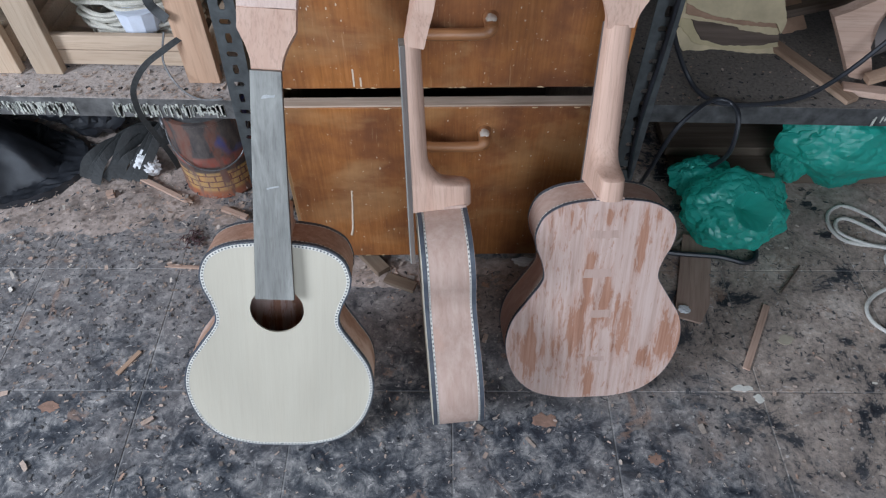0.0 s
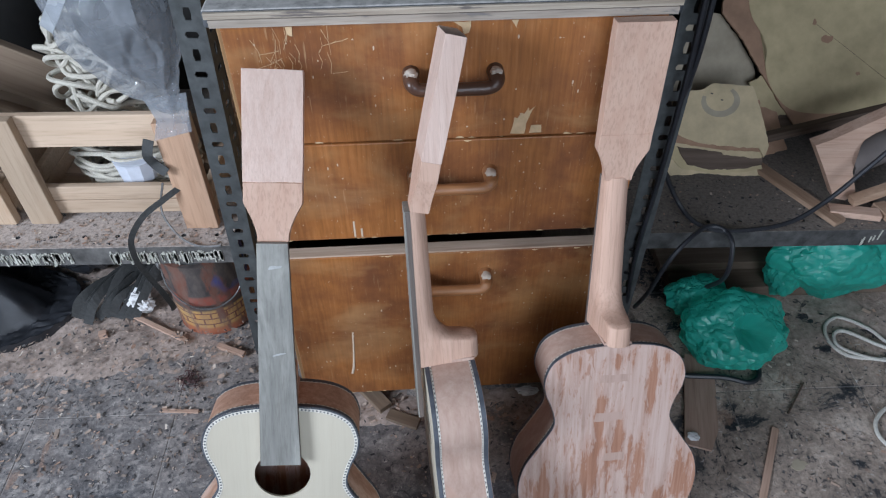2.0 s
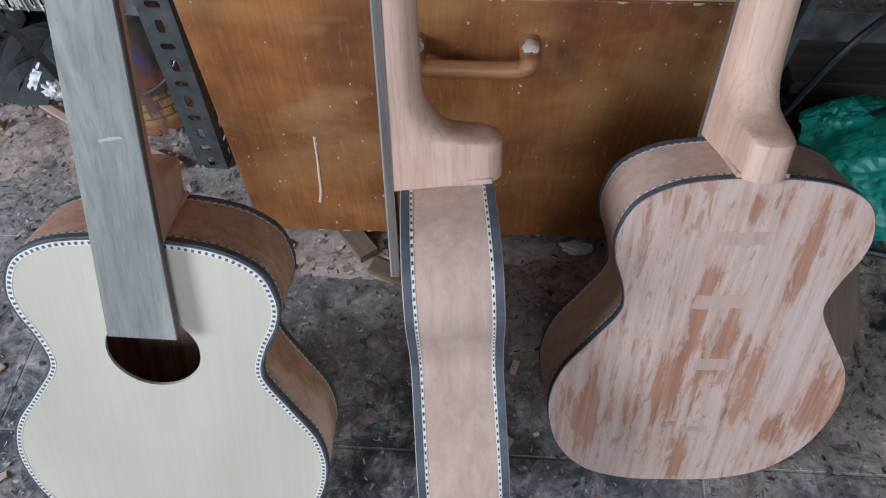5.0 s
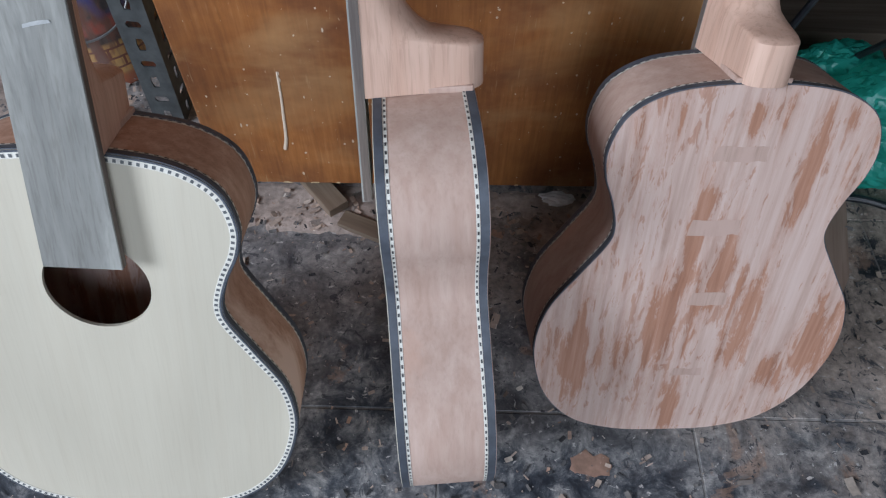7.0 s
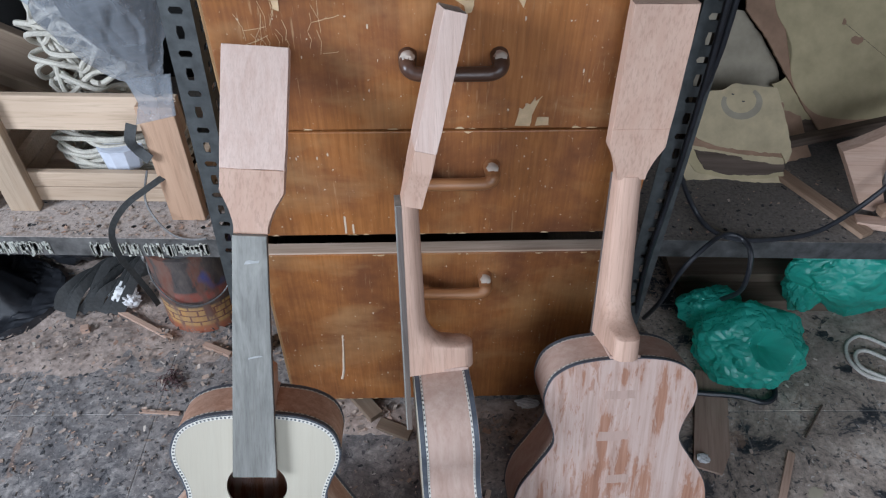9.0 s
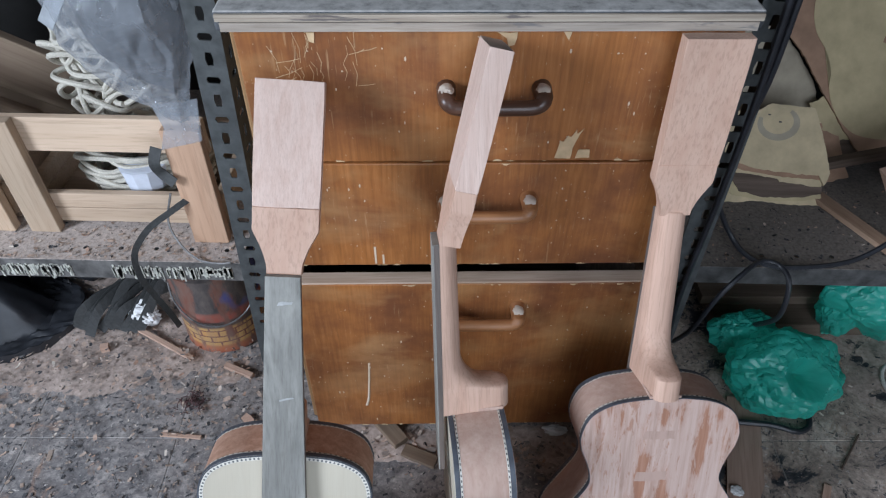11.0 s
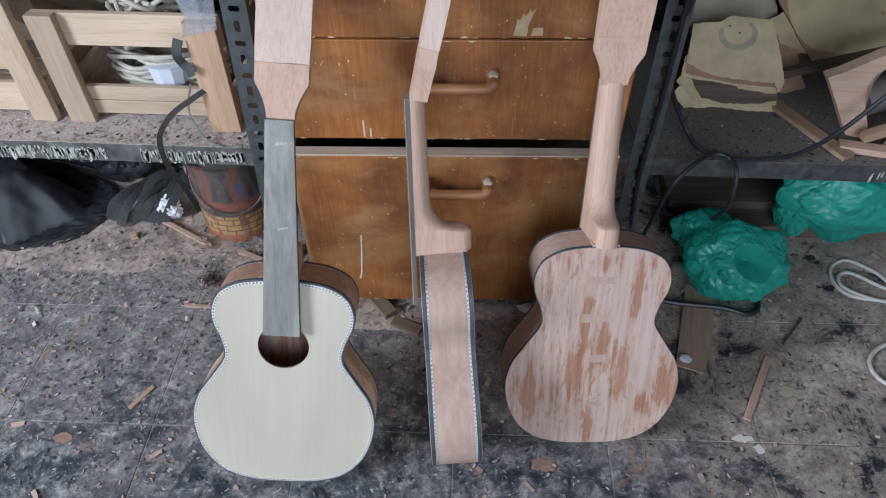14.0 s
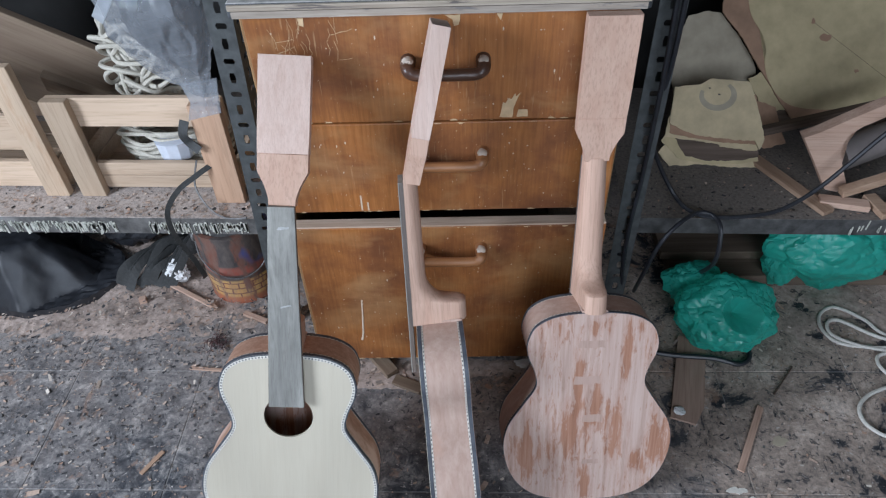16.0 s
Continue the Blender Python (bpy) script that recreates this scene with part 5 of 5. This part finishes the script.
pts = catmull([(0.30, 0.075, 0.006), (0.417, 0.043, 0.008), (0.512, 0.031, 0.012), (0.56, 0.022, 0.007), (0.585, 0.040, 0.007), (0.590, 0.09, 0.008)], 8)
tagged(part("power_cable", tube(pts, 0.0050, 8), M_cable, smooth=True), "black cable lying across the floor", "cable")
# white cord on the floor
pts = catmull([(0.95, 0.060, 0.005), (0.868, 0.103, 0.006), (0.842, 0.143, 0.006), (0.798, 0.175, 0.005), (0.761, 0.157, 0.005), (0.749, 0.115, 0.006), (0.775, 0.078, 0.006), (0.861, 0.070, 0.006), (0.91, 0.08, 0.007), (0.868, 0.088, 0.009), (0.838, 0.102, 0.009), (0.791, 0.137, 0.008),
               (0.765, 0.130, 0.008), (0.762, 0.100, 0.008), (0.802, 0.074, 0.008), (0.86, 0.060, 0.006), (0.90, 0.035, 0.006), (0.87, 0.055, 0.008), (0.835, 0.050, 0.006), (0.826, 0.025, 0.006), (0.845, -0.005, 0.006), (0.89, -0.010, 0.006), (0.86, -0.016, 0.006), (0.822, -0.024, 0.006),
               (0.780, -0.042, 0.005), (0.752, -0.070, 0.005), (0.750, -0.102, 0.005), (0.775, -0.128, 0.005), (0.82, -0.140, 0.005), (0.87, -0.12, 0.005), (0.93, -0.06, 0.005)], 7)
tagged(part("cord", tube(pts, 0.0036, 7), M_cord, smooth=True), "loose loops of white cord on the floor", "cord")


# card and veneer templates leaning in the rack
def sheet(name, outline, thick, m, material, label, seed, curl=0.0, group="card templates"):
    ob = tagged(part(name, sheet_mesh(jagged(outline, 0.007, 0.0013, seed), thick, curl), material), label, "template", group)
    ob.matrix_world = m
    return ob


def leaning(y, k):
    return pose(0, y, 0.2625, -math.degrees(math.atan(k)), 0, 0)


sheet("card_sheet", [(0.476, 0.003), (0.621, 0.003), (0.624, 0.110), (0.609, 0.148), (0.576, 0.194), (0.534, 0.242), (0.509, 0.246), (0.470, 0.237), (0.44, 0.148)], 0.003, leaning(0.43, 0.45), M_greycard, "greyed card sheet leaning in the rack", 1)
ct = sheet("card_sheet", [(0.434, 0.166), (0.482, 0.170), (0.504, 0.182), (0.576, 0.175), (0.594, 0.125), (0.610, 0.066), (0.601, 0.044), (0.592, 0.062), (0.549, 0.064), (0.484, 0.072), (0.458, 0.080), (0.426, 0.096), (0.430, 0.127)], 0.0025, leaning(0.295, 0.75), M_card2, "tan card template with a circle drawn on it", 2)
sheet("card_sheet", [(0.428, 0.075), (0.430, 0.105), (0.590, 0.149), (0.606, 0.060), (0.596, 0.052), (0.52, 0.058), (0.465, 0.066)], 0.002, leaning(0.2985, 0.75), M_brownstain, "brown-edged card sheet in the pile", 3)
sheet("card_sheet", [(0.420, 0.066), (0.426, 0.105), (0.590, 0.149), (0.606, 0.055), (0.599, 0.039), (0.591, 0.039), (0.551, 0.044), (0.528, 0.046), (0.525, 0.051), (0.487, 0.057)], 0.0025, leaning(0.3015, 0.75), M_card2, "ragged tan card sheet in the pile", 23)
sheet("card_sheet", [(0.440, 0.062), (0.450, 0.12), (0.590, 0.125), (0.603, 0.024), (0.576, 0.018), (0.511, 0.016), (0.462, 0.026)], 0.003, leaning(0.306, 0.75), M_darkveneer, "dark veneer sheet in the pile", 4)
sheet("card_sheet", [(0.414, 0.054), (0.440, 0.10), (0.585, 0.102), (0.604, 0.013), (0.577, 0.009), (0.513, 0.007), (0.452, 0.017)], 0.0025, leaning(0.310, 0.75), M_card, "tan card sheet under dark veneer", 24)
sheet("card_sheet", [(0.410, 0.028), (0.446, 0.081), (0.590, 0.100), (0.605, 0.015), (0.614, -0.001), (0.547, 0.0), (0.492, 0.005), (0.433, 0.001)], 0.0025, leaning(0.3135, 0.75), M_card2, "pale card sheet at the bottom of the pile", 5)
sheet("card_sheet", [(0.594, 0.136), (0.625, 0.150), (0.677, 0.075), (0.627, 0.067), (0.618, 0.093)], 0.003, leaning(0.385, 0.6), M_card, "small tan card scrap between sheets", 8, group="card templates")
sheet("card_sheet", [(0.610, 0.100), (0.652, 0.085), (0.665, 0.043), (0.678, 0.012), (0.636, 0.001), (0.61, 0.012)], 0.003, leaning(0.375, 0.7), M_brownstain, "brown veneer scrap behind the pile", 9)
sheet("card_sheet", [(0.66, 0.03), (0.66, 0.12), (0.90, 0.16), (0.90, 0.03)], 0.003, leaning(0.41, 0.5), M_darkveneer, "dark veneer sheet behind the large template", 10)
big = sheet("card_sheet", [(0.529, 0.263), (0.564, 0.225), (0.603, 0.169), (0.654, 0.098), (0.684, 0.059), (0.700, 0.043), (0.743, 0.053), (0.797, 0.067), (0.90, 0.092), (0.96, 0.33), (0.652, 0.349), (0.53, 0.311)], 0.0045, leaning(0.385, 0.55), M_brownstain, "large brown and tan card template leaning in the rack", 7)
inner = catmull([(0.576, 0, 0.291), (0.585, 0, 0.256), (0.607, 0, 0.224), (0.620, 0, 0.193), (0.620, 0, 0.167), (0.630, 0, 0.136), (0.650, 0, 0.106), (0.681, 0, 0.083), (0.730, 0, 0.075), (0.785, 0, 0.078), (0.89, 0, 0.101), (0.93, 0, 0.32), (0.65, 0, 0.342), (0.585, 0, 0.32)], 5, True)
part("body_shape", sheet_mesh([(p.x, p.z) for p in inner], 0.0062), M_card, big, "tan body outline")
for x, z, rx, rz in ((0.704, 0.244, 0.004, 0.006), (0.731, 0.214, 0.012, 0.008), (0.80, 0.15, 0.005, 0.004)):
    rd = random.Random(int(x * 1000))
    q = [(x + rx * rd.uniform(0.6, 1.2) * math.cos(a), z + rz * rd.uniform(0.6, 1.2) * math.sin(a)) for a in [2 * math.pi * i / 10 for i in range(10)]]
    part("stain", slab(q, -0.0036, -0.0030), M_brownstain, big, "small brown stain")
part("pencil_line", tube([(0.704, -0.0031, 0.244), (0.90, -0.0031, 0.108)], 0.0004, 4), M_darkveneer, big)
# pale rubbed arc and two pin holes on the template
b = bmesh.new()
for k in range(34):
    a0, a1 = math.radians(-200 + 250 * k / 34), math.radians(-200 + 250 * (k + 1) / 34)
    w0, w1 = (0.0035 + 0.0035 * math.sin(math.pi * q / 34) for q in (k, k + 1))
    b.faces.new([b.verts.new((0.516 + r * math.cos(a), -0.0017, 0.150 + r * 0.80 * math.sin(a))) for r, a in ((0.031 - w0, a0), (0.031 - w1, a1), (0.031 + w1, a1), (0.031 + w0, a0))])
part("drawn_circle", b, M_greycard, ct, "pale grey rubbed circle")
for x, z in ((0.500, 0.163), (0.519, 0.151)):
    part("pin_hole", slab([(x - 0.0022, z - 0.001), (x + 0.002, z - 0.0013), (x + 0.0024, z + 0.0008), (x - 0.002, z + 0.0014)], -0.0019, -0.0014), M_ebony, ct)
# cloudy film over the top of the pile
fb2 = thing("plastic_bag", pose(0.580, 0.440, 0.640), "cloudy clear plastic bags piled on the sheets", "bag")
part("film", crumple((-0.055, 0, 0), (0.10, 0.06, 0.055), 5, 0.12, 1.5, 33, None, 40), M_clear, fb2, smooth=True, sharp=12)
part("film", crumple((0.12, 0.01, 0.0), (0.13, 0.06, 0.058), 5, 0.12, 1.5, 37, None, 40), M_clear, fb2, smooth=True, sharp=12)

# wooden frame, slats and a roll on the shelf
fr = thing("bending_jig", pose(0.735, 0.235, 0.2635), "curved pale wooden jig frame lying on the shelf", "jig")
arc = [(0.629, 0.398), (0.652, 0.408), (0.700, 0.437), (0.745, 0.463), (0.86, 0.520), (0.87, 0.495), (0.80, 0.462), (0.752, 0.438), (0.722, 0.420), (0.706, 0.405), (0.700, 0.388), (0.702, 0.370), (0.712, 0.345), (0.735, 0.300), (0.723, 0.283), (0.700, 0.288), (0.664, 0.345)]
b = slab([(x - 0.735, z - 0.2635) for x, z in arc], -0.012, 0.012)
bmesh.ops.triangulate(b, faces=[f for f in b.faces if len(f.verts) > 4])
b.transform(pose(0, 0.0, -0.012, -4, 0, 0))
part("curved_side", b, M_pinkcut, fr)
b = box(-0.03, 0.24, -0.009, 0.009, -0.006, 0.010, 0.0015)
b.transform(pose(0.01, -0.028, 0.032, 0, -18, 8))
part("bottom_rail", b, M_offcut, fr)
b = box(-0.035, 0.05, -0.012, 0.012, 0.0, 0.012, 0.001)
b.transform(pose(-0.018, -0.040, 0.001, 0, 0, -12))
part("foot", b, M_pinkcut, fr)
b = box(-0.012, 0.012, -0.03, 0.03, 0, 0.012, 0.001)
b.transform(pose(0.048, -0.050, 0.001, 0, 0, 12))
part("foot", b, M_offcut, fr)
tagged(part("paper_roll", turned([(0.004, 0), (0.030, 0.0), (0.031, 0.002), (0.031, 0.20), (0.028, 0.202)], 24), plain("mauve_paper", (0.26, 0.225, 0.215), 0.85, vary=0.2, scale=12), smooth=True), "rolled mauve-grey paper lying on the shelf", "roll").matrix_world = pose(0.745, 0.305, 0.296, 0, 78, 18)
stick("wood_lath", (0.60, 0.340, 0.264), (0.690, 0.168, 0.264), 0.026, 0.009, M_offcut, "pale wood lath lying on the shelf", "lath")
stick("wood_lath", (0.585, 0.36, 0.300), (0.98, 0.33, 0.440), 0.016, 0.016, M_darkveneer, "dark brown lath propped across the shelf", "lath")
stick("wood_lath", (0.78, 0.180, 0.264), (0.99, 0.190, 0.270), 0.020, 0.012, M_offcut, "pale lath at the shelf front", "lath")

# ---- sawdust, shavings and floor tiles ----
def heap(name, x0, x1, y0, y1, h, seed, label, material, step=0.011):
    b = bmesh.new()
    nx, ny = int((x1 - x0) / step), int((y1 - y0) / step)
    g = []
    for i in range(nx + 1):
        row = []
        for j in range(ny + 1):
            s, t = i / nx, j / ny
            e = min(1, 6 * min(s, 1 - s)) * min(1, 4 * min(t, 1 - t))
            p = Vector((x0 + s * (x1 - x0), y0 + t * (y1 - y0), 0))
            f = noise.fractal(p * 14 + Vector((seed, 0, 0)), 1.0, 2.0, 5)
            row.append(b.verts.new((p.x, p.y, -0.004 + h * e * (0.55 + 0.6 * f) + 0.003 * noise.noise(p * 130))))
        g.append(row)
    for i in range(nx):
        for j in range(ny):
            b.faces.new((g[i][j], g[i + 1][j], g[i + 1][j + 1], g[i][j + 1]))
    return tagged(part(name, b, material, smooth=True), label, "sawdust", kind="stuff")


M_heap = plain("brown_sawdust", (0.42, 0.335, 0.29), 0.95, vary=0.35, scale=110, bump=0.8, kind="World")
heap("sawdust_heap", -1.30, -0.36, 0.03, 0.42, 0.016, 1, "brown sawdust drifted under the shelf", M_heap)
heap("sawdust_heap", -0.36, 0.40, -0.06, 0.035, 0.011, 5, "brown sawdust along the cabinet foot", M_heap)
heap("sawdust_heap", 0.62, 1.25, 0.05, 0.36, 0.010, 9, "brown sawdust on the floor under the shelf", M_heap)


def shavings(name, n, seed, where, size, material, label, base=None):
    rd = random.Random(seed)
    verts, faces = [], []
    for k in range(n):
        x, y = where(rd)
        l = size[0] + (size[1] - size[0]) * rd.random() ** 2.5
        w = l * rd.uniform(0.18, 0.7)
        a, up, tl = rd.uniform(0, 6.3), rd.uniform(0.05, 0.5), rd.uniform(-0.35, 0.35)
        ca, sa = math.cos(a), math.sin(a)
        z0 = 0.0012 + (0.012 if (-1.2 < x < -0.37 and 0.06 < y < 0.4) else 0.004 if y > -0.05 else 0.0)
        z0 = z0 if base is None else base + 0.0012
        i0 = len(verts)
        for s in (-0.5, 0.0, 0.5):
            for q in (-0.5, 0.5):
                px, py = s * l, q * w * (1 - 0.5 * abs(s) * rd.random())
                verts.append((x + px * ca - py * sa, y + px * sa + py * ca, z0 + (abs(s) * 2) ** 2 * l * 0.16 * up + (q * w * tl) + abs(tl) * w * 0.5))
        for s in (0, 2):
            faces.append((i0 + s, i0 + s + 1, i0 + s + 3, i0 + s + 2))
    me = bpy.data.meshes.new(name)
    me.from_pydata(verts, [], faces)
    me.materials.append(material)
    return tagged(new(name, me), label, "shavings", kind="stuff")


def spread(rd):
    while True:
        x, y = rd.uniform(-1.3, 1.3), rd.uniform(-0.75, 0.42)
        if -0.27 < x < 0.28 and y > 0.0:
            continue
        p = 0.35 + 0.55 * (y + 0.75) / 1.1 + (0.2 if x < -0.3 else -0.15)
        if rd.random() < p:
            return x, y


def under_shelf(rd):
    return rd.uniform(-1.2, -0.36), rd.gauss(0.14, 0.09)


shavings("wood_shavings", 9000, 1, spread, (0.0016, 0.0085), M_chips, "pale and brown wood shavings strewn on the floor")
shavings("wood_shavings", 260, 8, spread, (0.006, 0.022), M_chips, "larger pale wood chips strewn on the floor")
shavings("wood_shavings", 2200, 2, under_shelf, (0.0018, 0.012), M_chips, "wood shavings drifted under the shelf")
shavings("wood_shavings", 420, 5, lambda rd: (rd.uniform(-0.34, 0.38), rd.gauss(-0.02, 0.022)), (0.002, 0.016), M_chips, "wood shavings along the cabinet foot")
shavings("dark_grit", 9000, 3, spread, (0.0014, 0.009), M_grit, "dark grit and trodden flakes on the floor")

shavings("wood_shavings", 1300, 21, lambda rd: (rd.uniform(-1.2, -0.36), 0.122 + 0.10 * rd.random() ** 1.4), (0.0015, 0.009), M_chips, "sawdust and shavings lying on the shelf", 0.2842)
shavings("dark_grit", 700, 22, lambda rd: (rd.uniform(-1.2, -0.36), rd.uniform(0.122, 0.24)), (0.0012, 0.006), M_grit, "dark grit lying on the shelf", 0.2842)
shavings("wood_shavings", 420, 23, lambda rd: (rd.uniform(0.34, 1.0), rd.uniform(0.162, 0.36)), (0.0012, 0.007), M_chips, "sawdust and shavings lying on the shelf", 0.2622)
shavings("dark_grit", 900, 24, lambda rd: (rd.uniform(0.34, 1.0), rd.uniform(0.162, 0.36)), (0.0012, 0.008), M_grit, "dark grit lying on the shelf", 0.2622)
TILE = 0.25
tb = box(-TILE / 2 + 0.0011, TILE / 2 - 0.0011, -TILE / 2 + 0.0011, TILE / 2 - 0.0011, -0.010, 0.0)
bmesh.ops.bevel(tb, geom=[e for e in tb.edges if all(v.co.z > -0.001 for v in e.verts)], offset=0.0007, segments=1, affect="EDGES")
tile_me = bpy.data.meshes.new("tile")
tb.to_mesh(tile_me)
tile_me.materials.append(M_floor)
rest = bmesh.new()
turn = pose(-0.48, -0.267, 0, 0, 0, 1.4)
for i in range(-8, 12):
    for j in range(-13, 5):
        m = turn @ pose((i + 0.5) * TILE, (j + 0.5) * TILE, random.uniform(-0.0004, 0.0), random.uniform(-0.08, 0.08), random.uniform(-0.08, 0.08), 0)
        c = m.translation
        if c.y > 0.60 or abs(c.x) > 1.98 or c.y < -2.98:
            continue
        if -1.5 < c.x < 1.5 and c.y > -1.05:
            t = new("tile", tile_me)
            t.matrix_world = m
            t.parent = floor
        else:
            n0 = len(rest.verts)
            rest.from_mesh(tile_me)
            rest.verts.ensure_lookup_table()
            bmesh.ops.transform(rest, matrix=m, verts=rest.verts[n0:])
part("tile_field", rest, M_floor, floor)["kind"] = "stuff"

# splashes of paint and glue trodden into the tiles
for k, (x, y, rx, ry, mt) in enumerate(((0.492, -0.236, 0.018, 0.006, M_bone), (0.514, -0.254, 0.008, 0.008, M_bone), (0.590, -0.140, 0.014, 0.011, M_greycard), (0.165, -0.302, 0.022, 0.013, M_rust), 
                                  (-0.62, -0.30, 0.016, 0.010, M_rust), (0.33, -0.36, 0.012, 0.009, M_rust))):
    rd = random.Random(50 + k)
    q = [(x + rx * rd.uniform(0.65, 1.2) * math.cos(a), y + ry * rd.uniform(0.65, 1.2) * math.sin(a)) for a in [2 * math.pi * i / 18 for i in range(18)]]
    part("paint_splash", loft([[Vector((px, py, z)) for px, py in q] for z in (-0.001, 0.0005)]), mt, floor)
